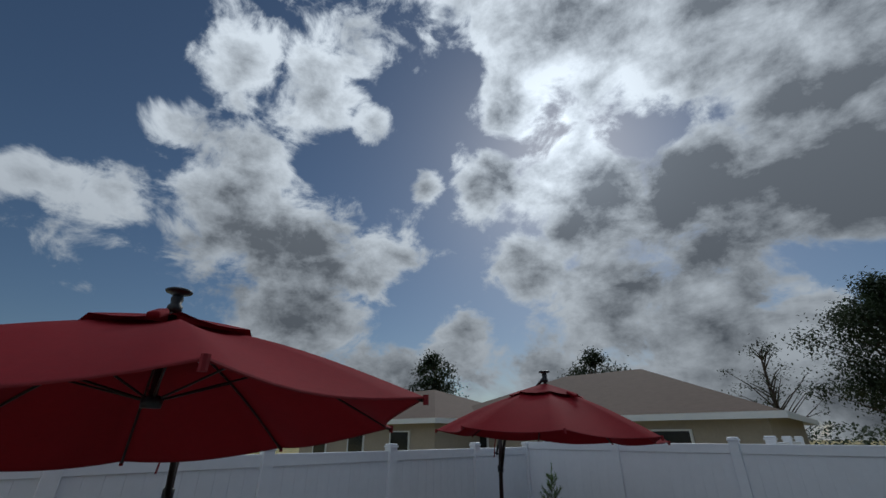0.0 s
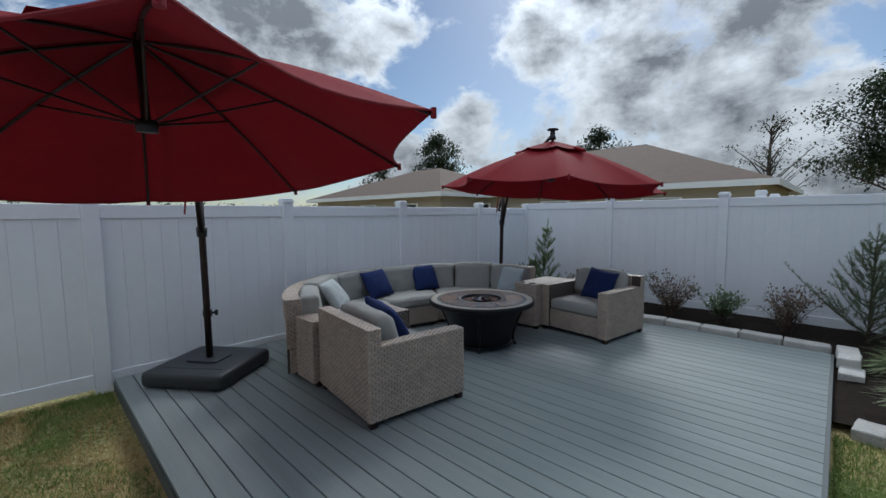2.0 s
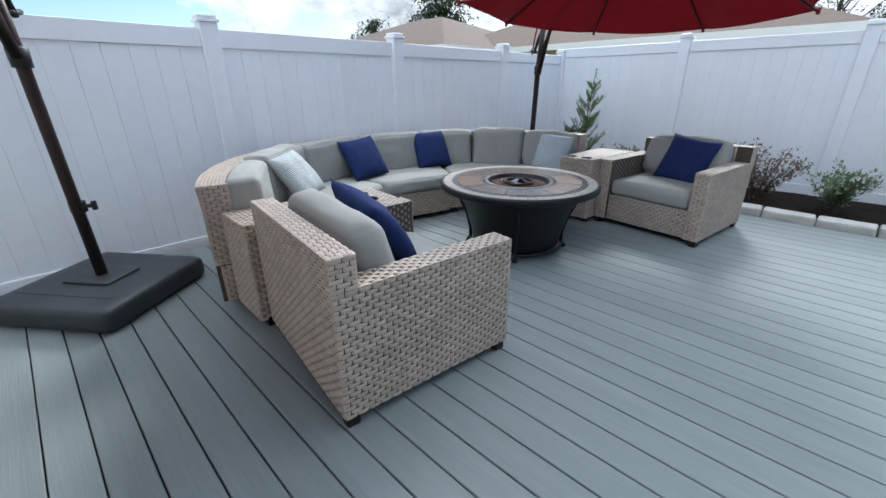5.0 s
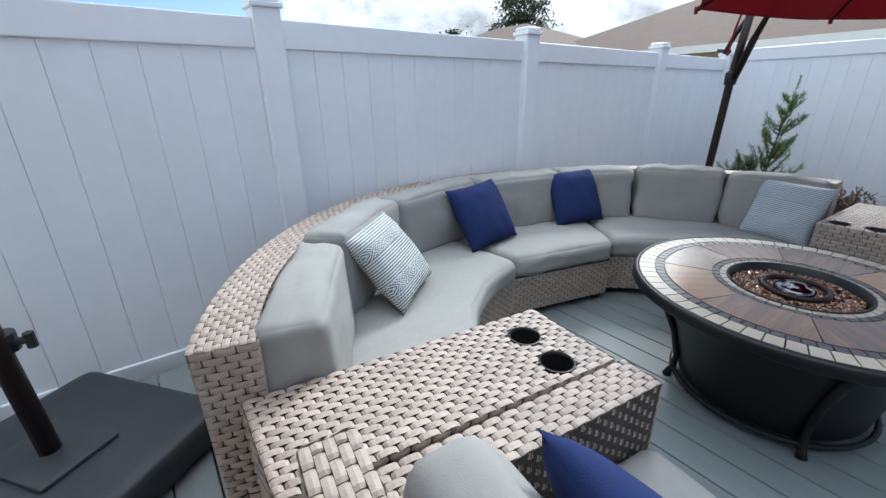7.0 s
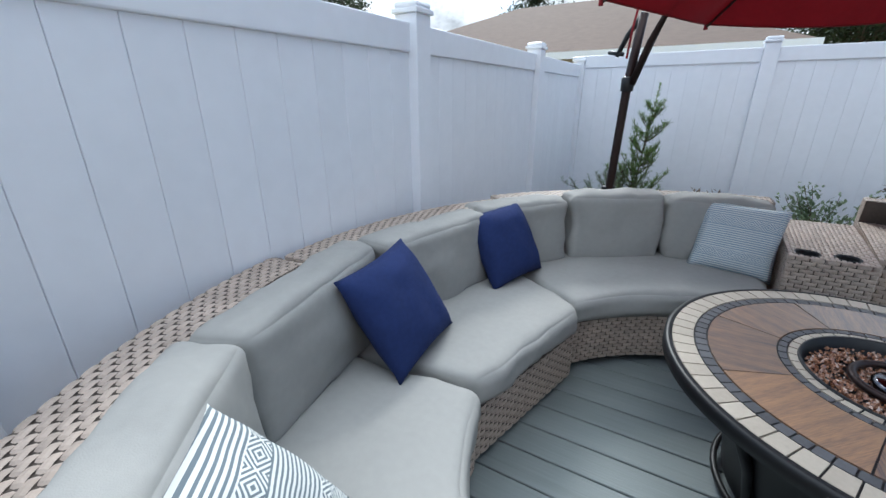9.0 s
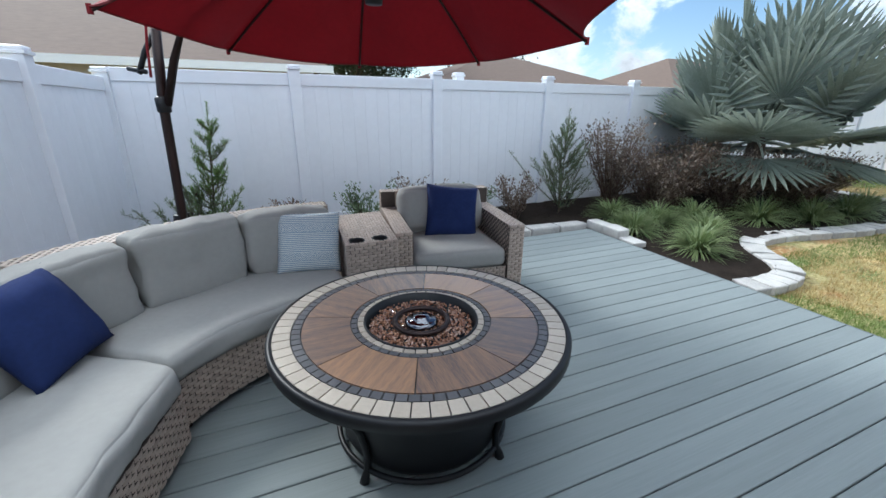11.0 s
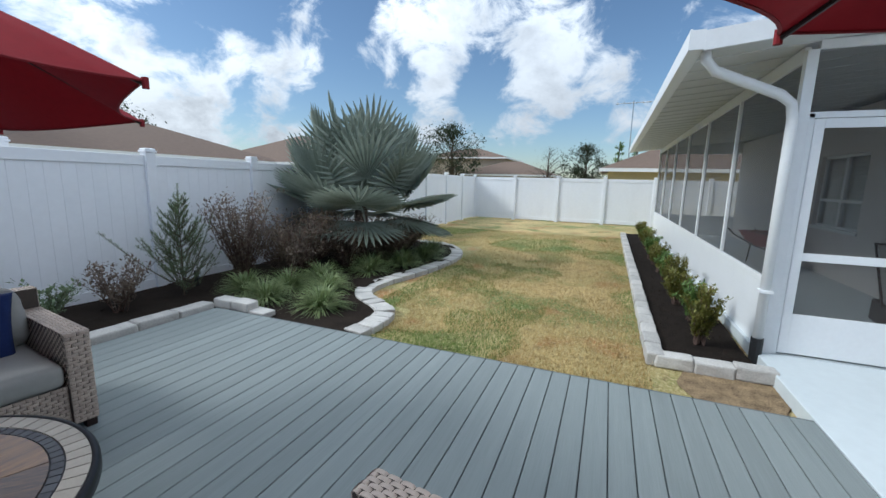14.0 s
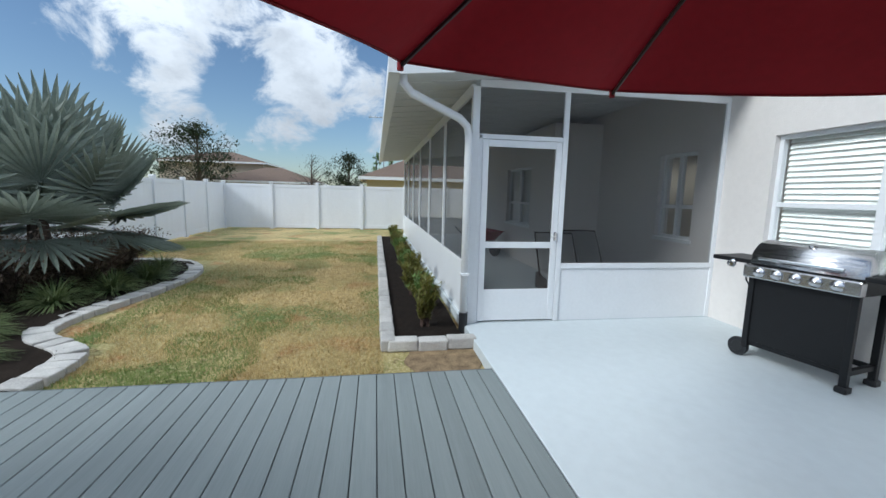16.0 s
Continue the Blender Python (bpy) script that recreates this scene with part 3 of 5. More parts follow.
WINDOWS = [(3.55, 5.50, 0.98, 2.15), (6.55, 7.25, 0.9, 2.1)]
STEP_X, STEP_Y = 8.9, -9.3          # the house steps forward under the porch
STEP_WINDOW = (9.95, 11.5, 0.82, 2.08)
wall_with_holes("wall_house", "cream stucco house wall with white framed windows", -2.0, 17.5, WINDOWS)
wall_with_holes("wall_house_step", "cream stucco house wall standing forward under the porch roof", STEP_X, 16.7, [STEP_WINDOW], z1=2.8, y=STEP_Y)
tagged(part("wall_house_return", span(STEP_X, STEP_X + 0.2, WALL_Y, STEP_Y - 0.2, -0.3, 2.8), STUCCO), "cream stucco return of the house wall", "wall", kind="structure")
bm = span(-2, 17.5, -14.5, WALL_Y - 0.9, 2.9, 3.0)
tagged(part("ceiling_house", bm, SOFFIT), "plain ceiling inside the house", "ceiling", kind="structure")
tagged(part("wall_house_inside", span(-2, 17.5, -12.3, -12.2, -0.3, 3.0), TAN_WALL), "plain wall inside the house", "wall", kind="structure")


def house_window(x0, x1, z0, z1, blinds, wall_y=WALL_Y):
    w = thing("window_house", "white framed sash window" + (" with closed white slatted blinds" if blinds else " with dark glass"), "window", kind="structure")
    y = wall_y - 0.09
    fw = 0.045
    part("frame", join(span(x0, x0 + fw, y - 0.03, y + 0.03, z0, z1, 0.004), span(x1 - fw, x1, y - 0.03, y + 0.03, z0, z1, 0.004), span(x0 + fw, x1 - fw, y - 0.03, y + 0.03, z1 - fw, z1, 0.004), span(x0 + fw, x1 - fw, y - 0.03, y + 0.03, z0, z0 + fw, 0.004)), ALU, w)
    part("sill", span(x0 - 0.03, x1 + 0.03, y + 0.03, wall_y + 0.025, z0 - 0.04, z0 + 0.01, 0.004), ALU, w)
    mid, zr = (x0 + x1) / 2, z0 + (z1 - z0) * 0.38
    part("mullion", span(mid - 0.035, mid + 0.035, y - 0.028, y + 0.034, z0 + fw, z1 - fw, 0.004), ALU, w)
    for a, b in ((x0 + fw, mid - 0.035), (mid + 0.035, x1 - fw)):
        part("meeting_rail", span(a, b, y - 0.02, y + 0.026, zr - 0.025, zr + 0.025, 0.003), ALU, w)
        for c, d, nm in ((z0 + fw, zr - 0.025, "lower"), (zr + 0.025, z1 - fw, "upper")):
            part("pane", span(a, b, y - 0.005, y + 0.001, c, d), PANE, w).visible_shadow = False
        if blinds:
            n = 19
            slat = None
            for i in range(n):
                z = z0 + fw + 0.02 + (z1 - z0 - 2 * fw - 0.03) * i / (n - 1)
                m = pose((a + b) / 2, y - 0.06, z, -62, 0, 0)
                if slat is None:
                    slat = part("slat", box(b - a - 0.01, 0.062, 0.003), BLIND, w, m=m)
                else:
                    again(slat, "slat", w, m)
    return w


PANE = bpy.data.materials.new("window_glass")
PANE.use_nodes = True
pb = PANE.node_tree.nodes["Principled BSDF"]
pb.inputs["Transmission Weight"].default_value, pb.inputs["Roughness"].default_value, pb.inputs["IOR"].default_value = 1.0, 0.02, 1.1
pb.inputs["Base Color"].default_value = (0.93, 0.96, 0.96, 1)
house_window(*WINDOWS[0], True)
house_window(*WINDOWS[1], False)
house_window(*STEP_WINDOW, True, STEP_Y)

# porch floor, roof, eave
tagged(part("porch_floor", span(6.11, PORCH_END, WALL_Y, PY + 0.03, GROUND - 0.1, -0.004), CONCRETE), "pale painted concrete porch floor", "floor", kind="structure")
roof = thing("porch_roof", "white aluminium porch roof with wide eave and gutter", "roof", kind="structure")


def slab4(x0, x1, y0, y1, za, zb, t):
    """A sloping sheet: height za at y0, zb at y1."""
    bm = bmesh.new()
    v = [bm.verts.new(c) for c in ((x0, y0, za), (x1, y0, za), (x1, y1, zb), (x0, y1, zb), (x0, y0, za + t), (x1, y0, za + t), (x1, y1, zb + t), (x0, y1, zb + t))]
    for q in ((3, 2, 1, 0), (4, 5, 6, 7), (0, 1, 5, 4), (1, 2, 6, 5), (2, 3, 7, 6), (3, 0, 4, 7)):
        bm.faces.new([v[i] for i in q])
    return bm


EAVE_Y, ROOF_X0, ROOF_X1 = -6.30, 5.72, 16.9
part("roof_panel", slab4(ROOF_X0, ROOF_X1, WALL_Y + 0.0, EAVE_Y, 2.98, 2.58, 0.09), SOFFIT, roof)
part("gutter", join(span(ROOF_X0 - 0.02, ROOF_X1, EAVE_Y, EAVE_Y + 0.1, 2.56, 2.58, 0.004), span(ROOF_X0 - 0.02, ROOF_X1, EAVE_Y + 0.09, EAVE_Y + 0.11, 2.56, 2.72, 0.006), span(ROOF_X0 - 0.025, ROOF_X0 - 0.005, EAVE_Y, EAVE_Y + 0.11, 2.56, 2.71)), ALU, roof)
part("end_fascia", slab4(ROOF_X0 - 0.03, ROOF_X0 - 0.002, WALL_Y, EAVE_Y, 2.95, 2.55, 0.15), ALU, roof)
for i in range(1, 28):
    x = ROOF_X0 + 0.4 * i
    if x < ROOF_X1:
        if i == 1:
            rib0 = part("pan_seam", slab4(-0.012, 0.012, WALL_Y, EAVE_Y, 2.972, 2.572, 0.012), SOFFIT, roof, m=pose(x, 0, 0))
        else:
            again(rib0, "pan_seam", roof, pose(x, 0, 0))

# screen walls
front = thing("wall_porch_front", "white aluminium screen wall of the porch with a kick panel", "screen wall", kind="structure")
side = thing("wall_porch_side", "long white framed screen wall of the porch", "screen wall", kind="structure")


def roof_z(y):
    return 2.58 + (2.98 - 2.58) * (y - EAVE_Y) / (WALL_Y - EAVE_Y)


def stick(parent, name, x0, x1, y0, y1, z0, z1, mt=None):
    return part(name, span(x0, x1, y0, y1, z0, z1, 0.004), mt or ALU, parent)


DY0, DY1 = -8.15, -7.22            # door opening
zt = 2.60
stick(front, "corner_post", PX - 0.03, PX + 0.05, PY - 0.08, PY, -0.01, zt)
stick(front, "door_post", PX - 0.025, PX + 0.025, DY0 - 0.06, DY0, -0.01, zt)
stick(front, "wall_post", PX - 0.025, PX + 0.025, WALL_Y, WALL_Y + 0.05, -0.01, zt + 0.06)
stick(front, "door_side_post", PX - 0.024, PX + 0.024, PY - 0.12, PY - 0.08, -0.01, 2.10)
stick(front, "header", PX - 0.027, PX + 0.027, WALL_Y + 0.05, PY - 0.08, zt, zt + 0.07)
stick(front, "door_header", PX - 0.024, PX + 0.024, DY0, PY - 0.08, 2.06, 2.11)
stick(front, "sill_rail", PX - 0.027, PX + 0.027, WALL_Y + 0.05, DY0 - 0.06, 0.62, 0.68)
stick(front, "kick_panel", PX - 0.012, PX + 0.012, WALL_Y + 0.05, DY0 - 0.06, -0.01, 0.62)
part("screen", span(PX - 0.002, PX + 0.002, WALL_Y + 0.05, DY0 - 0.06, 0.68, zt), SCREEN, front)
part("screen", span(PX - 0.002, PX + 0.002, DY0, PY - 0.08, 2.11, zt), SCREEN, front)
part("gable_panel", span(PX - 0.008, PX + 0.008, WALL_Y, PY, zt + 0.07, 2.68), ALU, front)

bays = [PX + 0.05 + (PORCH_END - PX - 0.1) * i / 6 for i in range(7)]
stick(side, "sill_rail", PX + 0.05, PORCH_END, PY - 0.05, PY, 0.60, 0.66)
stick(side, "kick_panel", PX + 0.05, PORCH_END, PY - 0.035, PY - 0.01, -0.1, 0.60)
stick(side, "header", PX + 0.05, PORCH_END, PY - 0.05, PY, 2.52, 2.64)
for i, x in enumerate(bays[1:]):
    stick(side, "mullion", x - 0.025, x + 0.025, PY - 0.045, PY + 0.005, 0.66, 2.52)
for a, b in zip(bays, bays[1:]):
    part("screen", span(a + 0.0, b - 0.025, PY - 0.03, PY - 0.026, 0.66, 2.52), SUN_SCREEN, side)
tagged(part("wall_porch_end", join(span(PORCH_END, PORCH_END + 0.1, WALL_Y, PY, -0.1, 0.6), span(PORCH_END, PORCH_END + 0.1, WALL_Y, PY, 2.5, 2.9)), ALU), "white end rail of the porch", "wall", kind="structure")

door = thing("door_porch", "closed white screen door with two screen panels", "door", kind="structure")
dw = 0.075
for nm, e in (("stile", (DY0 + 0.004, DY0 + dw, 0.01, 2.055)), ("stile", (DY1 - dw, DY1 - 0.004, 0.01, 2.055)), ("top_rail", (DY0 + dw, DY1 - dw, 1.98, 2.055)), ("lock_rail", (DY0 + dw, DY1 - dw, 0.86, 0.93))):
    part(nm, span(PX - 0.02, PX + 0.014, e[0], e[1], e[2], e[3], 0.004), ALU, door)
part("kick_plate", span(PX - 0.014, PX + 0.01, DY0 + dw, DY1 - dw, 0.012, 0.38, 0.003), ALU, door)
for c, d in ((0.38, 0.86), (0.93, 1.98)):
    part("screen", span(PX - 0.003, PX + 0.001, DY0 + dw, DY1 - dw, c, d), SCREEN, door)
part("handle", join(box(0.03, 0.03, 0.10, (PX - 0.035, DY0 + 0.04, 1.0), 0.008), tube([(PX - 0.03, DY0 + 0.04, 1.0), (PX - 0.07, DY0 + 0.04, 1.0), (PX - 0.07, DY0 + 0.11, 1.0)], 0.008)), CHROME, door)

spout = thing("downspout", "white square downspout bending from gutter to porch corner", "downspout")
part("pipe", tube([(5.80, -6.33, 2.60), (5.80, -6.34, 2.50), (5.84, -6.42, 2.42), (6.02, -6.94, 2.24), (6.05, -7.03, 2.17), (6.05, -7.05, 2.05), (6.05, -7.05, 0.12)], 0.042, 8), ALU, spout, smooth=True)
part("strap", span(6.0, 6.10, -7.10, -7.0, 0.56, 0.59, 0.004), ALU, spout)
part("drain_boot", tube([(6.05, -7.05, 0.14), (6.05, -7.05, GROUND)], 0.05, 10), BLACK, spout)

# ---------------------------------------------------------------- houses beyond the fences
def far_house(cx, cy, w, d, ridge, turn, eave=2.6, wall=TAN_WALL, label="single storey tan house with a brown hipped shingle roof"):
    h = thing("house", label, "house", "neighbouring houses", at=pose(cx, cy, GROUND, 0, 0, turn))
    part("wall", span(-w / 2, w / 2, -d / 2, d / 2, 0, eave), wall, h)
    o, rl = 0.5, (w - d) / 2
    bm = bmesh.new()
    b = [bm.verts.new(c) for c in ((-w / 2 - o, -d / 2 - o, eave), (w / 2 + o, -d / 2 - o, eave), (w / 2 + o, d / 2 + o, eave), (-w / 2 - o, d / 2 + o, eave))]
    r = [bm.verts.new((-rl, 0, ridge)), bm.verts.new((rl, 0, ridge))]
    for q in ((b[0], b[1], r[1], r[0]), (b[1], b[2], r[1]), (b[2], b[3], r[0], r[1]), (b[3], b[0], r[0]), (b[3], b[2], b[1], b[0])):
        bm.faces.new(q)
    roof = part("roof", bm, ROOF, h)
    part("fascia", join(span(-w / 2 - o, w / 2 + o, -d / 2 - o - 0.03, -d / 2 - o, eave - 0.18, eave + 0.02), span(-w / 2 - o, w / 2 + o, d / 2 + o, d / 2 + o + 0.03, eave - 0.18, eave + 0.02), span(-w / 2 - o - 0.03, -w / 2 - o, -d / 2 - o, d / 2 + o, eave - 0.18, eave + 0.02), span(w / 2 + o, w / 2 + o + 0.03, -d / 2 - o, d / 2 + o, eave - 0.18, eave + 0.02)), ALU, h)
    for x in (-w * 0.3, 0, w * 0.3):
        win = part("window", span(x - 0.6, x + 0.6, -d / 2 - 0.04, -d / 2 + 0.02, 0.9, 2.1), DARK_GLASS, h)
        part("window_frame", join(span(x - 0.68, x - 0.6, -d / 2 - 0.06, -d / 2 + 0.02, 0.84, 2.16), span(x + 0.6, x + 0.68, -d / 2 - 0.06, -d / 2 + 0.02, 0.84, 2.16), span(x - 0.6, x + 0.6, -d / 2 - 0.06, -d / 2 + 0.02, 2.1, 2.16), span(x - 0.6, x + 0.6, -d / 2 - 0.06, -d / 2 + 0.02, 0.84, 0.9)), ALU, win)
    return h


far_house(-4, 13.5, 14, 10, 4.9, 0)
far_house(-13.5, 10, 11, 9, 4.4, 0)
far_house(17, 21.5, 14, 11, 4.8, 0)
far_house(30, 18, 12, 10, 5.0, 0)
far_house(62, 14, 12, 10, 6.6, 90, 5.0, label="two storey pale house with a brown roof")
far_house(56, 6.5, 11, 9, 4.4, 90)
far_house(33, -10, 9, 8, 4.6, 90, wall=mat("yellow_stucco", (0.5, 0.42, 0.24), 0.9, var=0.08), label="small yellow house with a brown roof")
far_house(2, -24, 18, 10, 5.0, 0)

# ---------------------------------------------------------------- curved sofa
SC = Vector((1.77, -4.24, 0.0))
Z_RIM, Z_SEAT = 0.735, 0.41


def polar(r, a, z):
    return SC + Vector((r * math.cos(a), r * math.sin(a), z))


def sheet_grid(f, nu, nv):
    verts = [tuple(f(i / nu, j / nv)) for i in range(nu + 1) for j in range(nv + 1)]
    w = nv + 1
    return verts, [], [(i * w + j, (i + 1) * w + j, (i + 1) * w + j + 1, i * w + j + 1) for i in range(nu) for j in range(nv)]


def curved_cushion(r0, r1, a0, a1, z0, z1, lean=0.0, seed=0, puff=0.02, rr=0.05, straight=False, flat_back=False):
    """A cushion bent round the sofa's centre; lean pushes its top outwards."""
    rm, am = (r0 + r1) / 2, (a0 + a1) / 2
    span_a = a1 - a0

    def bend(p):
        a = am + p.x / rm
        r = rm - p.y * -1
        if straight and r < rm:
            r *= 1 - (1 - math.cos(span_a / 2) / math.cos(a - am)) * (rm - r) / (rm - r0)
        if flat_back:                         # a straight cushion set into the curve
            r *= 0.5 * (1 + 1 / math.cos(span_a / 2)) * math.cos(span_a / 2) / math.cos(a - am)
        r += lean * (p.z + (z1 - z0) / 2)
        return polar(r, a, (z0 + z1) / 2 + p.z)

    return soft_box(span_a * rm - 0.008, r1 - r0, z1 - z0, rr, 20, puff, bend, seed, 0.021)


def sofa_unit(a0, a1, backs, R_BACK, R_SEAT, straight=False, label=""):
    s = thing("sofa_section", label, "sofa", "curved sofa sections")
    g = 0.006
    b0, b1 = a0 + g, a1 - g
    am = (b0 + b1) / 2

    def front_r(a):
        return R_SEAT + 0.03 if not straight else (R_SEAT + 0.0) * math.cos((b1 - b0) / 2) / math.cos(a - am) + 0.02

    n = 14
    # dark inner shell (gap shade put into its colour): front skirt, back, ends
    shell = merge(sheet_grid(lambda u, v: polar(front_r(b0 + (b1 - b0) * u), b0 + (b1 - b0) * u, 0.05 + 0.23 * v), n, 1),
                  sheet_grid(lambda u, v: polar(R_BACK - 0.004 - 0.05 * (1 - v), b1 + (b0 - b1) * u, 0.05 + (Z_RIM - 0.05) * v), n, 1),
                  sheet_grid(lambda u, v: polar(R_BACK - 0.15 - 0.0 * (1 - v), b0 + (b1 - b0) * u, 0.25 + (Z_RIM - 0.25) * v), n, 1),
                  sheet_grid(lambda u, v: polar(R_BACK - 0.15 + 0.146 * v, b0 + (b1 - b0) * u, Z_RIM - 0.002), n, 1),
                  sheet_grid(lambda u, v: polar(front_r(b0 + (b1 - b0) * u) * (1 - v) + (R_BACK - 0.2) * v, b0 + (b1 - b0) * u, 0.275), n, 1))
    for a in (b0, b1):
        shell = merge(shell, sheet_grid(lambda u, v: polar(front_r(a) + (R_BACK - 0.01 - front_r(a)) * u, a, 0.05 + 0.23 * v), 2, 1),
                      sheet_grid(lambda u, v: polar(R_BACK - 0.152 + 0.142 * u, a, 0.27 + (Z_RIM - 0.275) * v), 1, 1))
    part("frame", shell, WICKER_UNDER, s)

    def curve(r_of, z0, sgn):
        """A bent upright face; sgn +1 faces outwards."""
        def f(u, v):
            r0 = r_of(0.5 * (b0 + b1), v)
            a = b0 + u / r0 if sgn > 0 else b1 - u / r0
            a = max(b0, min(b1, a))
            return polar(r_of(a, v), a, z0 + v), sgn * Vector((math.cos(a), math.sin(a), 0))
        return f

    fr = front_r(am)
    part("front_weave", weave(curve(lambda a, v: front_r(a) - 0.003, 0.05, -1), (b1 - b0) * fr, 0.225), WICKER, s)
    part("back_weave", weave(curve(lambda a, v: R_BACK - 0.05 * (1 - v / 0.68), 0.05, 1), (b1 - b0) * R_BACK, Z_RIM - 0.05), WICKER, s)

    part("back_inner_weave", weave(curve(lambda a, v: R_BACK - 0.153, 0.28, -1), (b1 - b0) * (R_BACK - 0.153), Z_RIM - 0.28), WICKER, s)

    def rim(u, v):
        a = b0 + u / R_BACK
        return polar(R_BACK - v, min(a, b1), Z_RIM), Vector((0, 0, 1))
    part("rim_weave", weave(rim, (b1 - b0) * R_BACK, 0.15), WICKER, s)
    ends = []
    for a, sg in ((b0, -1), (b1, 1)):
        t = Vector((-math.sin(a), math.cos(a), 0)) * sg
        rad = Vector((math.cos(a), math.sin(a), 0))
        o = polar(R_BACK - 0.155, a, 0.28) + t * 0.003
        du = rad if rad.cross(Vector((0, 0, 1))).dot(t) > 0 else -rad
        if du.dot(rad) < 0:
            o = o + rad * 0.15
        ends.append(weave(flat(o, du, (0, 0, 1)), 0.15, Z_RIM - 0.28))
        o = polar(front_r(a), a, 0.05) + t * 0.003
        w = R_BACK - 0.03 - front_r(a)
        if du.dot(rad) < 0:
            o = o + rad * w
        ends.append(weave(flat(o, du, (0, 0, 1)), w, 0.225))
    for e in ends:
        part("end_weave", e, WICKER, s)
    part("seat_cushion", curved_cushion(R_SEAT, R_BACK - 0.16, a0 + 0.004, a1 - 0.004, 0.275, Z_SEAT, 0, a0 * 7, 0.016, 0.045, straight), CUSHION, s, "grey fabric seat cushion", True)
    for i, (c1, c0) in enumerate(zip(backs, backs[1:])):
        part("back_cushion", curved_cushion(R_BACK - 0.345, R_BACK - 0.165, radians(c0) + 0.004, radians(c1) - 0.004, Z_SEAT - 0.01, Z_RIM + 0.016 + 0.014 * ((i + len(backs)) % 2), 0.05, a0 + i * 3.1, 0.022, 0.032, False, True), CUSHION, s, "plump grey back cushion", True)
    foot = None
    for a in (b0 + 0.06, b1 - 0.06):
        for r in (front_r(a) + 0.06, R_BACK - 0.12):
            p = polar(r, a, 0.0)
            m = pose(p.x, p.y, 0, 0, 0, math.degrees(a))
            if foot is None:
                foot = part("foot", box(0.05, 0.05, 0.06, (0, 0, 0.03), 0.006), BRONZE, s, m=m)
            else:
                again(foot, "foot", s, m)
    return s


A_L0, A_M0, A_M1, A_R1 = radians(254.5), radians(187.0), radians(144.0), radians(91.0)
sofa_unit(A_M0, A_L0, (254, 230, 206, 178.5), 1.772, 0.94, label="curved taupe wicker sofa section with plump grey back cushions")
sofa_unit(A_M1, A_M0, (178.5, 153), 1.738, 0.965, True, label="straight-fronted middle wicker sofa section with grey cushions")
sofa_unit(A_R1, A_M1, (153, 131.5, 111, 91.5), 1.82, 1.02, label="curved taupe wicker sofa section beside the corner umbrella")


# ---------------------------------------------------------------- armchairs and wedge side tables
def armchair(label, m):
    W, D, ZA, ZB, AW = 0.92, 0.86, 0.585, 0.712, 0.115
    c = thing("armchair", label, "armchair", "wicker armchairs", at=m)
    hx, hy = W / 2, D / 2
    # solid backing under the weave, its dark colour painting shade between strands
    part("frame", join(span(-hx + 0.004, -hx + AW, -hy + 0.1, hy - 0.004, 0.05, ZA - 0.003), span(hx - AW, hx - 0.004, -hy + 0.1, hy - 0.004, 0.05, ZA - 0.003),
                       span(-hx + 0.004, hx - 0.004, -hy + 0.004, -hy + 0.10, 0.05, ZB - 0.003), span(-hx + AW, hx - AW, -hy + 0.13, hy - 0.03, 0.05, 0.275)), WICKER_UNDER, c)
    X, Y, Z = Vector((1, 0, 0)), Vector((0, 1, 0)), Vector((0, 0, 1))
    part("side_weave", merge(weave(flat((hx, -hy, 0.05), Y, Z), D, ZA - 0.05), weave(flat((hx, -hy, ZA), Y, Z), 0.105, ZB - ZA)), WICKER, c)
    part("side_weave", merge(weave(flat((-hx, hy, 0.05), -Y, Z), D, ZA - 0.05), weave(flat((-hx, -hy + 0.105, ZA), -Y, Z), 0.105, ZB - ZA)), WICKER, c)
    part("back_weave", weave(flat((-hx, -hy, 0.05), X, Z), W, ZB - 0.05), WICKER, c)
    part("back_inner_weave", weave(flat((hx - AW, -hy + 0.105, 0.27), -X, Z), W - 2 * AW, ZB - 0.27), WICKER, c)
    part("top_rail_weave", weave(flat((-hx, -hy, ZB), X, Y), W, 0.105), WICKER, c)
    for x0, sg in ((-hx, 1), (hx - AW, -1)):
        arm = part("arm", weave(flat((x0 + AW, -hy + 0.105, ZA), Y, -X), D - 0.105, AW), WICKER, c)
        part("arm_front_weave", weave(flat((x0 + AW, hy, 0.05), -X, Z), AW, ZA - 0.05), WICKER, arm)
        xi = x0 + AW if sg > 0 else x0
        part("arm_inner_weave", weave(flat((xi, hy if sg > 0 else -hy, 0.27), -Y if sg > 0 else Y, Z), D, ZA - 0.27), WICKER, arm)
    part("front_weave", weave(flat((hx - AW, hy - 0.026, 0.05), -X, Z), W - 2 * AW, 0.23), WICKER, c)
    part("seat_cushion", soft_box(W - 2 * AW - 0.005, D - 0.15, 0.14, 0.045, 12, 0.014, lambda p: p + Vector((0, 0.062, 0.345)), 3, 0.005), CUSHION, c, "grey fabric seat cushion", True)
    tilt = Matrix.Rotation(radians(14), 3, "X")
    part("back_cushion", soft_box(W - 2 * AW + 0.0, 0.19, 0.34, 0.07, 12, 0.025, lambda p: tilt @ p + Vector((0, -hy + 0.235, 0.585)), 9, 0.014), CUSHION, c, "plump grey back cushion", True)
    foot = None
    for x in (-hx + 0.035, hx - 0.035):
        for y in (-hy + 0.035, hy - 0.035):
            mm = pose(x, y, 0)
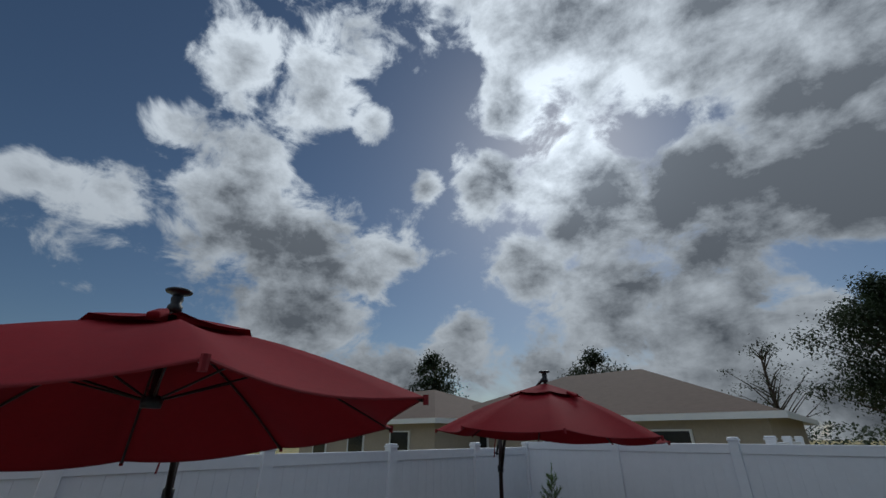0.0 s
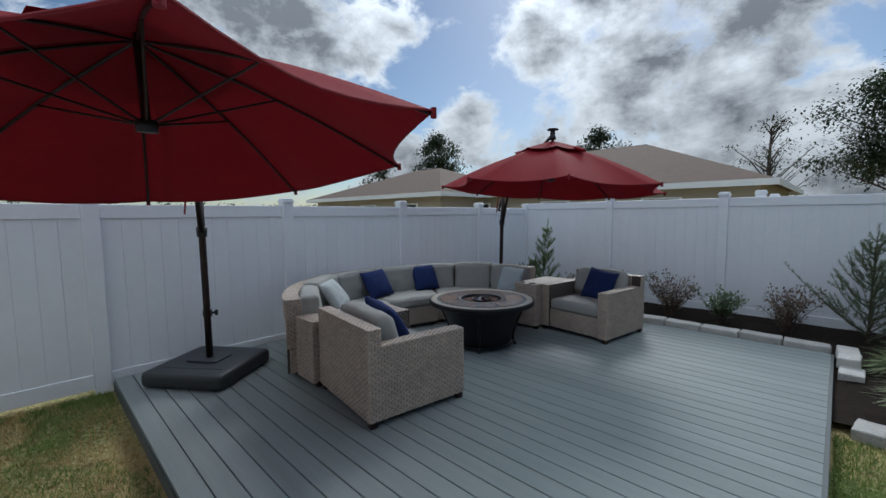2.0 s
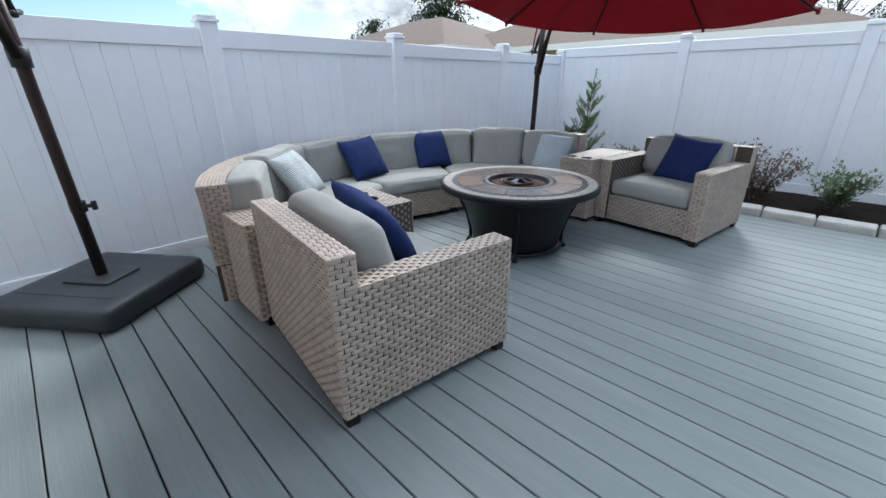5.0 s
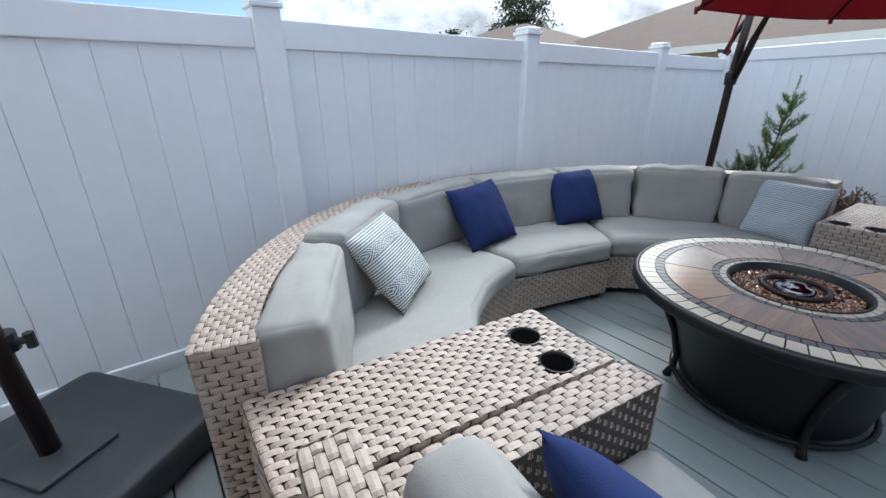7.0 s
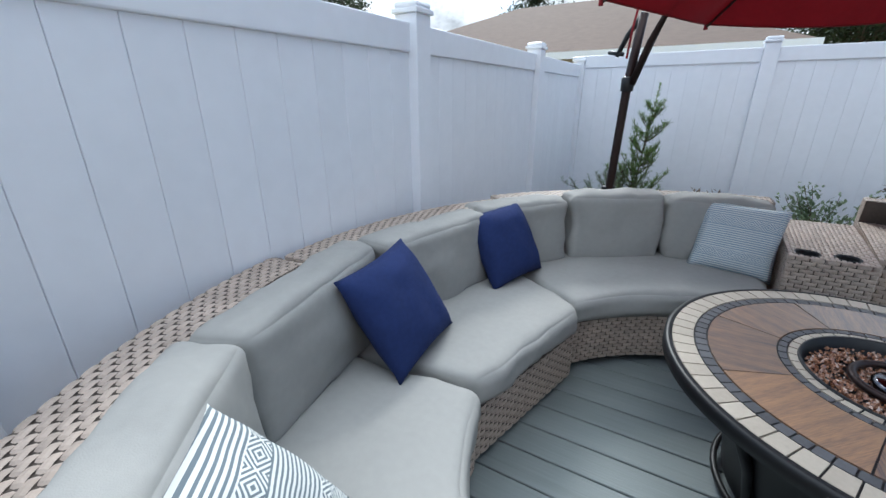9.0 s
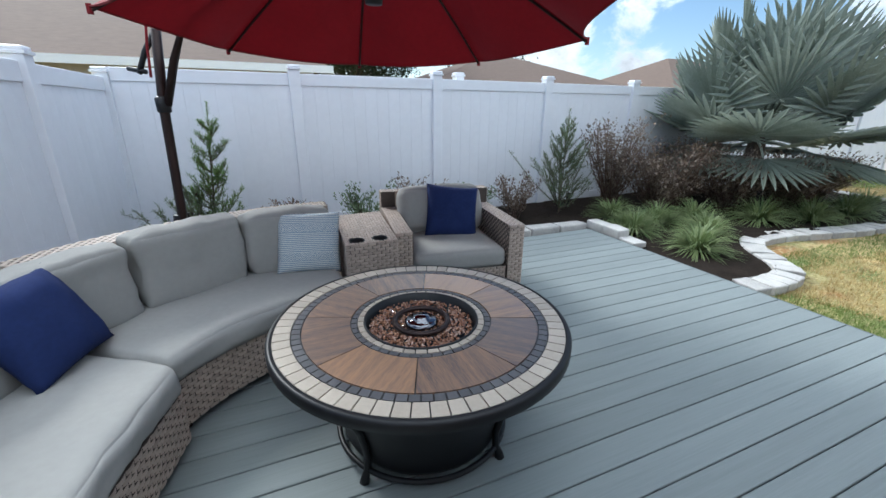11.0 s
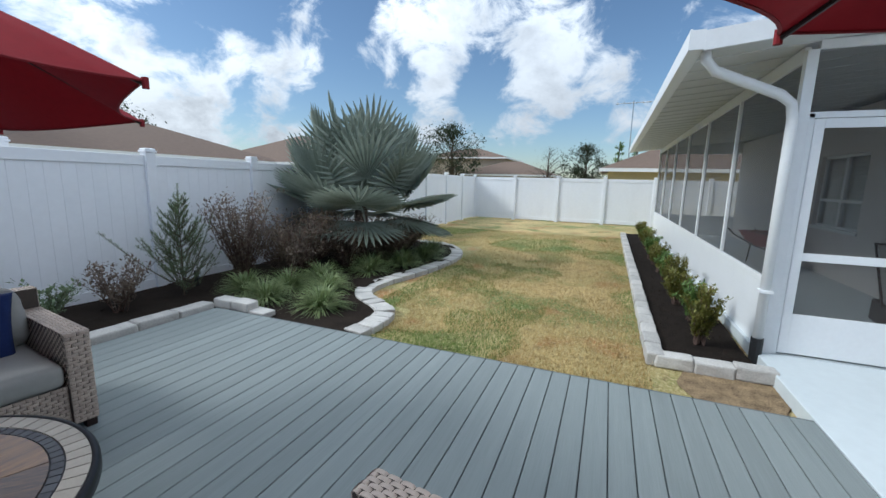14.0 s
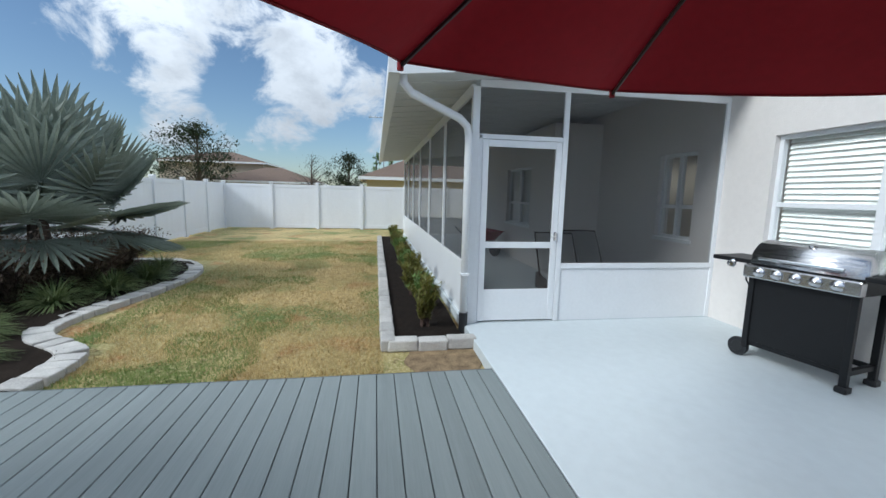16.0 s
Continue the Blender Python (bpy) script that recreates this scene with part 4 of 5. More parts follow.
            if foot is None:
                foot = part("foot", box(0.055, 0.055, 0.055, (0, 0, 0.0275), 0.006), BRONZE, c, m=mm)
            else:
                again(foot, "foot", c, mm)
    return c


chair_a = armchair("taupe wicker armchair with grey seat and back cushions", pose(2.19, -5.46, 0, 0, 0, -8))
chair_b = copy_thing(chair_a, pose(2.62, -2.515, 0, 0, 0, 172))
tagged(chair_b, "taupe wicker armchair with grey cushions beside the stone curb")


def wedge_table(label, quad, cups):
    """A low wicker table with two cup holes; quad runs anticlockwise."""
    t = thing("side_table", label, "side table", "wedge side tables")
    zt = 0.585
    ctr = sum((Vector((*q, 0)) for q in quad), Vector()) / 4
    q = [Vector((*p, 0)) for p in quad]
    sides, panels = [], bmesh.new()
    inset = [p + (ctr - p).normalized() * 0.008 for p in q]
    lo, hi = [panels.verts.new((p.x, p.y, 0.04)) for p in inset], [panels.verts.new((p.x, p.y, zt - 0.06)) for p in inset]
    for i in range(4):
        j = (i + 1) % 4
        panels.faces.new((lo[i], lo[j], hi[j], hi[i]))
        d = q[j] - q[i]
        sides.append(weave(flat((q[i].x, q[i].y, 0.04), d, (0, 0, 1)), d.length, zt - 0.04))
    panels.faces.new(hi)
    # backing panels, coloured dark for the shade inside the weave
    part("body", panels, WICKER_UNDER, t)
    part("side_weave", merge(*sides), WICKER, t)
    # top sheet: strands run the long way, left out round the cup holes
    def top(u, v):
        a, b = q[0].lerp(q[1], v), q[3].lerp(q[2], v)
        p = a.lerp(b, u)
        return Vector((p.x, p.y, zt)), Vector((0, 0, 1))
    lu = ((q[3] - q[0]).length + (q[2] - q[1]).length) / 2
    lv = ((q[1] - q[0]).length + (q[2] - q[3]).length) / 2
    vs, _, fs = weave(lambda u, v: top(u / lu, v / lv), lu, lv)
    cup_at = [Vector((*c, zt)) for c in cups]
    keep = [f for f in fs if all(min((Vector(vs[i]) - c).length for c in cup_at) > 0.046 for i in f)]
    part("top_weave", (vs, [], keep), WICKER, t)
    under = bmesh.new()
    n = 40
    for i in range(n):
        for j in range(n // 2):
            c = [top((i + a) / n, (j + b) / (n // 2))[0] for a, b in ((0, 0), (1, 0), (1, 1), (0, 1))]
            if all(min((k - h).length for h in cup_at) > 0.044 for k in c):
                under.faces.new([under.verts.new((k.x, k.y, zt - 0.004)) for k in c])
    bmesh.ops.remove_doubles(under, verts=under.verts[:], dist=1e-4)
    part("top_panel", under, WICKER_UNDER, t)
    for c in cup_at:
        part("cup_holder", lathe([(0.0, -0.08), (0.042, -0.078), (0.045, -0.004), (0.05, 0.003), (0.046, 0.004), (0.043, -0.002)], 20), BLACK, t, m=pose(c.x, c.y, zt))
    foot = None
    for p in inset:
        pp = p + (ctr - p).normalized() * 0.05
        if foot is None:
            foot = part("foot", box(0.05, 0.05, 0.05, (0, 0, 0.025), 0.006), BRONZE, t, m=pose(pp.x, pp.y, 0))
        else:
            again(foot, "foot", t, pose(pp.x, pp.y, 0))
    return t


wedge_table("wedge shaped taupe wicker side table with two cup holes", [(1.325, -5.86), (1.645, -5.87), (1.78, -4.99), (1.45, -4.955)], [(1.55, -5.105), (1.69, -5.13)])
wedge_table("wedge shaped wicker side table between sofa and armchair", [(2.165, -2.24), (1.81, -2.27), (1.765, -3.0), (2.085, -3.0)], [(1.845, -2.93), (1.99, -2.93)])


# ---------------------------------------------------------------- fire table
def fire_table(x, y):
    t = thing("fire_table", "round fire pit table with mosaic stone top and black steel base", "fire table", at=pose(x, y, 0) @ Matrix.Diagonal((1.045, 1.045, 1.0, 1.0)))
    R, Z = 0.578, 0.53
    part("top_rim", lathe([(0.50, Z - 0.055), (R - 0.012, Z - 0.05), (R, Z - 0.04), (R, Z - 0.008), (R - 0.006, Z), (R - 0.02, Z + 0.002), (R - 0.022, Z - 0.006), (0.50, Z - 0.007)], 96), BLACK_STEEL, t, smooth=True)
    part("top_base", lathe([(0.22, Z - 0.03), (0.22, Z - 0.006), (R - 0.02, Z - 0.006), (R - 0.02, Z - 0.045), (0.22, Z - 0.045)], 72), BLACK, t)

    def ring(name, r0, r1, n, material, h, gap=0.0025, label=""):
        bm = bmesh.new()
        da = math.tau / n
        k = 3 if n > 30 else 8
        ga = gap / r1
        lo, hi = [], []
        for i in range(k + 1):
            a = -da / 2 + ga + (da - 2 * ga) * i / k
            for r in (r0 + gap / 2, r1 - gap / 2):
                lo.append(bm.verts.new((r * math.cos(a), r * math.sin(a), Z - 0.006)))
                hi.append(bm.verts.new((r * math.cos(a), r * math.sin(a), Z + h)))
        for i in range(k):
            a, b, c, d = 2 * i, 2 * i + 1, 2 * i + 3, 2 * i + 2
            bm.faces.new((hi[a], hi[b], hi[c], hi[d]))
            bm.faces.new((lo[a], lo[d], hi[d], hi[a]))
            bm.faces.new((lo[b], hi[b], hi[c], lo[c]))
        bm.faces.new((lo[0], hi[0], hi[1], lo[1]))
        bm.faces.new((lo[-2], lo[-1], hi[-1], hi[-2]))
        first = part(name, bm, material, t, label)
        for i in range(1, n):
            again(first, name, t, pose(0, 0, 0, 0, 0, math.degrees(da * i)))

    ring("rim_tile", 0.493, 0.556, 62, RIM_STONE, 0.001)
    ring("dark_tile", 0.458, 0.491, 80, DARK_STONE, 0.0)
    ring("slate_wedge", 0.276, 0.456, 8, SLATE, 0.001)
    ring("dark_tile", 0.252, 0.274, 44, DARK_STONE, 0.0)
    ring("rim_tile", 0.226, 0.25, 36, RIM_STONE, 0.0)
    part("fire_bowl", lathe([(0.0, Z - 0.06), (0.19, Z - 0.06), (0.215, Z - 0.03), (0.218, Z + 0.004), (0.226, Z + 0.005), (0.227, Z - 0.006)], 64), BLACK_STEEL, t, smooth=True)
    rng = random.Random(5)
    bits = []
    for i in range(1500):
        r, a = 0.205 * math.sqrt(rng.random()), rng.random() * math.tau
        s = rng.uniform(0.004, 0.009)
        c = Vector((r * math.cos(a), r * math.sin(a), Z - 0.034 + rng.uniform(0, 0.01)))
        rot = Euler((rng.random() * 6, rng.random() * 6, rng.random() * 6)).to_matrix()
        vs = [tuple(c + rot @ (Vector(v) * s)) for v in ((1, 0, 0), (-0.9, 0.3, 0), (0, 1, 0.2), (0, -1, 0), (0, 0.1, 1), (0.2, 0, -0.9))]
        bits.append((vs, [], [(0, 2, 4), (2, 1, 4), (1, 3, 4), (3, 0, 4), (2, 0, 5), (1, 2, 5), (3, 1, 5), (0, 3, 5)]))
    part("fire_glass", merge(*bits), GLASS_BITS, t, "amber crushed fire glass")["kind"] = "stuff"
    loop = [(0.105 * math.cos(k * math.tau / 40), 0.105 * math.sin(k * math.tau / 40), Z - 0.012) for k in range(41)]
    part("burner_ring", tube(loop, 0.011, 8, False), BRONZE, t, smooth=True)
    part("burner_cap", lathe([(0.0, Z + 0.012), (0.03, Z + 0.011), (0.034, Z + 0.002), (0.055, Z - 0.004), (0.066, Z - 0.012), (0.066, Z - 0.03)], 36), DARK_CHROME, t, "dark polished burner cap", True)
    part("base_shell", lathe([(0.0, 0.05), (0.325, 0.05), (0.33, 0.065), (0.345, 0.16), (0.385, 0.30), (0.44, 0.42), (0.48, 0.485), (0.0, 0.485)], 64), BLACK_STEEL, t, smooth=True)
    loop = [(0.35 * math.cos(k * math.tau / 48), 0.35 * math.sin(k * math.tau / 48), 0.045) for k in range(49)]
    part("base_ring", tube(loop, 0.011, 8, False), BLACK_STEEL, t, smooth=True)
    leg = None
    for k in range(4):
        m = pose(0, 0, 0, 0, 0, 35 + 90 * k)
        if leg is None:
            leg = part("leg", tube([(0.48, 0, 0.47), (0.435, 0, 0.38), (0.375, 0, 0.24), (0.348, 0, 0.12), (0.35, 0, 0.05), (0.365, 0, 0.022), (0.37, 0, 0.0)], [0.016, 0.016, 0.015, 0.014, 0.014, 0.016, 0.02], 8), BLACK_STEEL, t, m=m, smooth=True)
        else:
            again(leg, "leg", t, m)
    return t


fire_table(1.912, -3.89)


# ---------------------------------------------------------------- throw pillows
def pillow(label, material, size, m, thick=0.15, seed=0, group="throw pillows"):
    bm = bmesh.new()
    n = 18
    grid = {}
    for side in (1, -1):
        for i in range(n + 1):
            for j in range(n + 1):
                u, v = 2 * i / n - 1, 2 * j / n - 1
                if side < 0 and (abs(u) == 1 or abs(v) == 1):
                    grid[(side, i, j)] = grid[(1, i, j)]
                    continue
                f = ((1 - u ** 2) * (1 - v ** 2))
                pinch = 1 - 0.07 * (1 - abs(v) ** 2) * abs(u) ** 3 - 0.0
                pinch2 = 1 - 0.07 * (1 - abs(u) ** 2) * abs(v) ** 3
                z = side * thick / 2 * max(0, f) ** 0.42
                w = 0.012 * noise.noise(Vector((u * 2.5 + seed, v * 2.5, side))) * f ** 0.3
                grid[(side, i, j)] = bm.verts.new((u * size / 2 * pinch, v * size / 2 * pinch2, z + w * side))
    for side in (1, -1):
        for i in range(n):
            for j in range(n):
                q = [grid[(side, i, j)], grid[(side, i + 1, j)], grid[(side, i + 1, j + 1)], grid[(side, i, j + 1)]]
                bm.faces.new(q if side > 0 else q[::-1])
    ob = part("throw_pillow", bm, material, smooth=True)
    ob.matrix_world = m
    return tagged(ob, label, "pillow", group)


def on_sofa(r, a, z, lean, spin):
    """A pose facing the sofa's centre, leaning back, turned about its own face."""
    p = polar(r, radians(a), z)
    return pose(p.x, p.y, p.z) @ Matrix.Rotation(radians(a) - math.pi / 2, 4, "Z") @ Matrix.Rotation(radians(90 - lean), 4, "X") @ Matrix.Rotation(radians(spin), 4, "Z")


def set_down(x, y, z, heading, lean, spin):
    """A pillow at a place: heading is the way its face looks, in degrees from +x."""
    return pose(x, y, z, 0, 0, heading + 90) @ Matrix.Rotation(radians(90 - lean), 4, "X") @ Matrix.Rotation(radians(spin), 4, "Z")


pillow("navy blue square throw pillow on the sofa", NAVY, 0.40, set_down(0.48, -4.315, 0.59, 2, 33, 4), 0.16, 1)
pillow("navy blue square throw pillow leaning on the middle back cushion", NAVY, 0.39, set_down(0.56, -3.52, 0.59, -18, 28, 2), 0.16, 2)
pillow("white and grey striped throw pillow with woven bands", STRIPED, 0.39, set_down(0.785, -5.125, 0.60, 36, 38, 3), 0.15, 3)
pillow("pale blue striped knitted throw pillow", STRIPED_BLUE, 0.38, set_down(1.575, -2.83, 0.575, -92, 20, -4), 0.13, 4)
pillow("navy blue throw pillow on the armchair", NAVY, 0.42, set_down(2.69, -2.47, 0.585, -100, 24, -7), 0.16, 5)
pillow("navy blue throw pillow slumped in the armchair", NAVY, 0.44, set_down(2.17, -5.45, 0.61, 78, 34, 8), 0.16, 6)


# ---------------------------------------------------------------- cantilever umbrellas
def umbrella(label, mast, hub, turn, rim=1.72, lift=0.08, R=1.36, top=2.34, base_turn=37, lean_way=0.0):
    u = thing("cantilever_umbrella", label, "umbrella", "red umbrellas", at=pose(mast[0], mast[1], 0))
    C = Vector((hub[0] - mast[0], hub[1] - mast[1], 0))
    out = C.normalized()
    lean = Vector((math.cos(radians(lean_way)), math.sin(radians(lean_way)), 0))

    def tip(k, r=R):
        a = radians(turn + 45 * k)
        d = Vector((math.cos(a), math.sin(a), 0))
        return C + d * r + Vector((0, 0, rim + lift * d.dot(lean)))

    apex = C - lean * (lift / R * (top - rim)) + Vector((0, 0, top))      # the canopy leans as a whole
    # canopy: eight cloth panels, hollowed edges, slight sag between ribs
    bm = bmesh.new()
    N, M = 10, 8
    for k in range(8):
        ta, tb = tip(k), tip(k + 1)
        rows = []
        for i in range(N + 1):
            s = 0.1 + 0.9 * i / N
            row = []
            for j in range(M + 1):
                w = j / M
                edge = ta.lerp(tb, w)
                bow = 4 * w * (1 - w)
                inw = (C + Vector((0, 0, edge.z)) - edge).normalized()
                edge = edge + inw * 0.11 * bow + Vector((0, 0, -0.015 * bow))
                p = apex.lerp(edge, s)
                p.z += 0.05 * math.sin(math.pi * s) - 0.035 * bow * s * (1 - 0.3 * s)
                row.append(bm.verts.new(p))
            rows.append(row)
        for r0, r1 in zip(rows, rows[1:]):
            for j in range(M):
                bm.faces.new((r0[j], r1[j], r1[j + 1], r0[j + 1]))
    bmesh.ops.remove_doubles(bm, verts=bm.verts[:], dist=1e-4)
    bmesh.ops.recalc_face_normals(bm, faces=bm.faces[:])
    canopy = part("canopy", bm, RED, u, "red canvas canopy", True)
    # vent cap over the top
    bm = bmesh.new()
    for k in range(8):
        a, b = tip(k), tip(k + 1)
        rows = []
        for i in range(4):
            s = 0.01 + 0.33 * i / 3
            row = []
            for j in range(5):
                w = j / 4
                p = apex.lerp(a.lerp(b, w), s)
                p.z += 0.05 * math.sin(math.pi * s) + 0.035 - 0.02 * 4 * w * (1 - w) * i / 3
                row.append(bm.verts.new(p))
            rows.append(row)
        for r0, r1 in zip(rows, rows[1:]):
            for j in range(4):
                bm.faces.new((r0[j], r1[j], r1[j + 1], r0[j + 1]))
    bmesh.ops.remove_doubles(bm, verts=bm.verts[:], dist=1e-4)
    part("vent_cap", bm, RED, canopy, smooth=True)
    for k in range(8):
        a, b = tip(k), tip(k + 1)
        pts = []
        for j in range(9):
            w = j / 8
            e = a.lerp(b, w)
            bow = 4 * w * (1 - w)
            inw = (C + Vector((0, 0, e.z)) - e).normalized()
            pts.append(e + inw * 0.11 * bow + Vector((0, 0, -0.015 * bow - 0.035 * bow * 0.7)))
        part("hem", tube(pts, 0.006, 5), RED_TRIM, canopy)
    # ribs with struts
    runner = apex + lean * (lift / R * 0.46) + Vector((0, 0, -0.46))
    for k in range(8):
        pts = []
        for i in range(8):
            s = 0.02 + 0.975 * i / 7
            p = apex.lerp(tip(k), s)
            p.z += 0.05 * math.sin(math.pi * s) - 0.02
            pts.append(p)
        rib = part("rib", tube(pts, 0.009, 6), BRONZE, u)
        part("strut", tube([runner, pts[3] + Vector((0, 0, -0.008))], 0.007, 6), BRONZE, rib)
        part("rib_tip", tube([tip(k) + Vector((0, 0, -0.035)), tip(k) + Vector((0, 0, 0.012))], 0.014, 8), RED_TRIM, rib)
    part("runner_hub", lathe([(0, -0.03), (0.05, -0.03), (0.055, 0.02), (0.03, 0.035), (0.0, 0.035)], 16), BLACK, u, m=Matrix.Translation(runner), smooth=True)
    part("centre_tube", tube([runner, apex + Vector((0, 0, 0.06))], 0.022, 10), BRONZE, u)
    part("finial", lathe([(0.0, 0.05), (0.042, 0.05), (0.04, 0.09), (0.028, 0.10), (0.034, 0.13), (0.03, 0.155), (0.025, 0.16), (0.07, 0.172), (0.075, 0.182), (0.06, 0.192), (0.0, 0.196)], 24), BLACK, u, m=Matrix.Translation(apex), smooth=True)
    # mast, arm, handle
    up = out * 0.05
    knee = up + Vector((0, 0, 1.36))
    head = out * 0.10 + Vector((0, 0, 1.80))
    part("mast", tube([(0, 0, 0.13), up * 0.5 + Vector((0, 0, 0.7)), knee, head], [0.031, 0.03, 0.03, 0.029], 12), BRONZE, u, smooth=True)
    shoulder = out * 0.32 + Vector((0, 0, 1.90))
    part("arm", tube([knee + out * 0.03, out * 0.18 + Vector((0, 0, 1.62)), shoulder, C * 0.55 + Vector((0, 0, 2.10)), C * 0.85 + Vector((0, 0, 2.40)), apex + Vector((0, 0, 0.115))], [0.026, 0.026, 0.025, 0.023, 0.02, 0.02], 10), BRONZE, u, smooth=True)
    part("joint", lathe([(0, -0.05), (0.042, -0.045), (0.045, 0.04), (0.03, 0.055), (0, 0.055)], 16), BLACK, u, m=Matrix.Translation(knee), smooth=True)
    side = out.cross(Vector((0, 0, 1)))
    part("lever", join(tube([head, head - out * 0.10 + Vector((0, 0, -0.12)), head - out * 0.17 + Vector((0, 0, -0.25))], [0.02, 0.018, 0.016], 8), tube([head - out * 0.12 + Vector((0, 0, -0.24)), head - out * 0.24 + Vector((0, 0, -0.22))], 0.015, 8)), BLACK, u, smooth=True)
    part("clamp_knob", join(tube([Vector((0, 0, 0.56)), Vector((0, 0, 0.62))], 0.04, 12), tube([Vector((0, 0, 0.59)), side * -0.075 + Vector((0, 0, 0.59))], 0.012, 8), tube([side * -0.075 + Vector((0, 0, 0.565)), side * -0.075 + Vector((0, 0, 0.615))], 0.014, 8)), BLACK, u)
    part("tie_strap", tube([head + side * 0.05 + Vector((0, 0, 0.12)), head + side * 0.10 + Vector((0, 0, -0.1)), head + side * 0.12 + Vector((0, 0, -0.28))], 0.008, 6), RED_TRIM, u)
    # folded cloth tab on the canopy
    a = apex.lerp(tip(0).lerp(tip(7), 0.25), 0.36) + Vector((0, 0, 0.075))
    part("closing_strap", box(0.17, 0.06, 0.035, (0, 0, 0), 0.014), RED, canopy, m=pose(a.x, a.y, a.z, 6, 20, turn - 15))
    # weighted base
    base = part("base", soft_box(0.78, 0.78, 0.15, 0.05, 10), BASE_PLASTIC, u, "charcoal plastic weighted base", True, pose(0, 0, 0.075, 0, 0, base_turn))
    part("lid_groove", box(0.62, 0.006, 0.004, (0, -0.25, 0.0755)), BLACK, base)
    part("mast_plate", soft_box(0.3, 0.24, 0.02, 0.008, 6), BASE_PLASTIC, base, m=pose(0, 0, 0.083))
    return u


umbrella("open red cantilever umbrella on a dark mast and charcoal base", (0.61, -6.385), (2.27, -7.05), -9, 1.815, 0.19, 1.49, 2.43, 37, 6)
umbrella("open red cantilever umbrella behind the corner of the sofa", (0.775, -1.97), (2.083, -2.663), -8.3, 1.816, 0.084, 1.43, 2.415, 10, -106)


# ---------------------------------------------------------------- gas grill
def gas_grill(m):
    g = thing("gas_grill", "black and stainless gas grill on a cart with wheels", "grill", at=m)
    part("cabinet_front", span(-0.36, 0.36, 0.18, 0.21, 0.17, 0.76, 0.006), BLACK_STEEL, g)
    for x in (-0.37, 0.37):
        for y in (-0.2, 0.2):
            leg = part("leg", span(x - 0.025, x + 0.025, y - 0.025, y + 0.025, 0.1 if x > 0 else 0.03, 0.78, 0.005), BLACK_STEEL, g)
            if x < 0:
                part("foot", box(0.08, 0.09, 0.05, (x, y, 0.025), 0.01), BLACK, leg)
    part("bottom_shelf", join(span(-0.36, 0.36, 0.17, 0.2, 0.13, 0.17), span(-0.36, 0.36, -0.21, -0.18, 0.13, 0.17), span(-0.38, -0.34, -0.2, 0.2, 0.13, 0.17)), BLACK_STEEL, g)
    part("firebox", span(-0.40, 0.40, -0.22, 0.22, 0.76, 0.90, 0.01), BLACK_STEEL, g)
    panel = part("control_panel", join(span(-0.42, 0.42, 0.2, 0.28, 0.77, 0.885, 0.012)), STEEL, g, "brushed steel control panel")
    for i in range(5):
        part("knob", lathe([(0, 0.04), (0.03, 0.038), (0.034, 0.012), (0.045, 0.008), (0.046, 0.0), (0, 0)], 20), CHROME, panel, m=pose(-0.28 + 0.14 * i, 0.282, 0.83, -90, 0, 0), smooth=True)
    bm = bmesh.new()
    prof = [(-0.23, 0.90), (-0.23, 1.02), (-0.16, 1.09), (0.02, 1.11), (0.14, 1.08), (0.215, 1.0), (0.235, 0.90)]
    rows = [[bm.verts.new((x, y, z)) for y, z in prof] for x in (-0.40, 0.40)]
    for i in range(len(prof) - 1):
        bm.faces.new((rows[0][i], rows[0][i + 1], rows[1][i + 1], rows[1][i]))
    bm.faces.new(rows[0]), bm.faces.new(rows[1][::-1])
    bmesh.ops.recalc_face_normals(bm, faces=bm.faces[:])
    bmesh.ops.bevel(bm, geom=bm.edges[:], offset=0.012, segments=2, affect="EDGES")
    lid = part("lid", bm, STEEL, g, "brushed steel lid", True)
    part("lid_handle", join(tube([(-0.3, 0.27, 0.955), (0.3, 0.27, 0.955)], 0.014, 10), tube([(-0.27, 0.22, 0.955), (-0.27, 0.275, 0.955)], 0.011, 8), tube([(0.27, 0.22, 0.955), (0.27, 0.275, 0.955)], 0.011, 8)), CHROME, lid)
    part("side_burner_lid", box(0.2, 0.28, 0.03, (-0.6, 0, 0.945), 0.01), BLACK_STEEL, g)
    part("thermometer", lathe([(0, 0.02), (0.028, 0.018), (0.03, 0)], 20), CHROME, lid, m=pose(0, 0.1, 1.095, -20, 0, 0))
    for sx, nm in ((-1, "side_shelf"), (1, "side_shelf")):
        part(nm, span(min(sx * 0.41, sx * 0.76), max(sx * 0.41, sx * 0.76), -0.2, 0.22, 0.885, 0.925, 0.008), BLACK_STEEL, g)
    part("side_knob", lathe([(0, 0.035), (0.028, 0.033), (0.04, 0.005), (0.04, 0)], 18), CHROME, g, m=pose(0.56, 0.225, 0.87, -90, 0, 0))
    part("gas_hose", tube([(0.5, 0.1, 0.88), (0.47, 0.14, 0.72), (0.4, 0.12, 0.6), (0.37, 0.1, 0.58)], 0.009, 6), BLACK, g)
    for y in (-0.2, 0.2):
        wheel = part("wheel", lathe([(0.0, -0.025), (0.05, -0.025), (0.055, -0.02), (0.085, -0.022), (0.09, 0), (0.085, 0.022), (0.055, 0.02), (0.05, 0.025), (0.0, 0.025)], 28), BLACK, g, m=pose(0.43, y, 0.09, 90, 0, 0))
    part("axle", tube([(0.43, -0.22, 0.09), (0.43, 0.22, 0.09)], 0.01, 6), BLACK, g)
    return g


gas_grill(pose(4.55, -9.78, -0.006, 0, 0, 11))


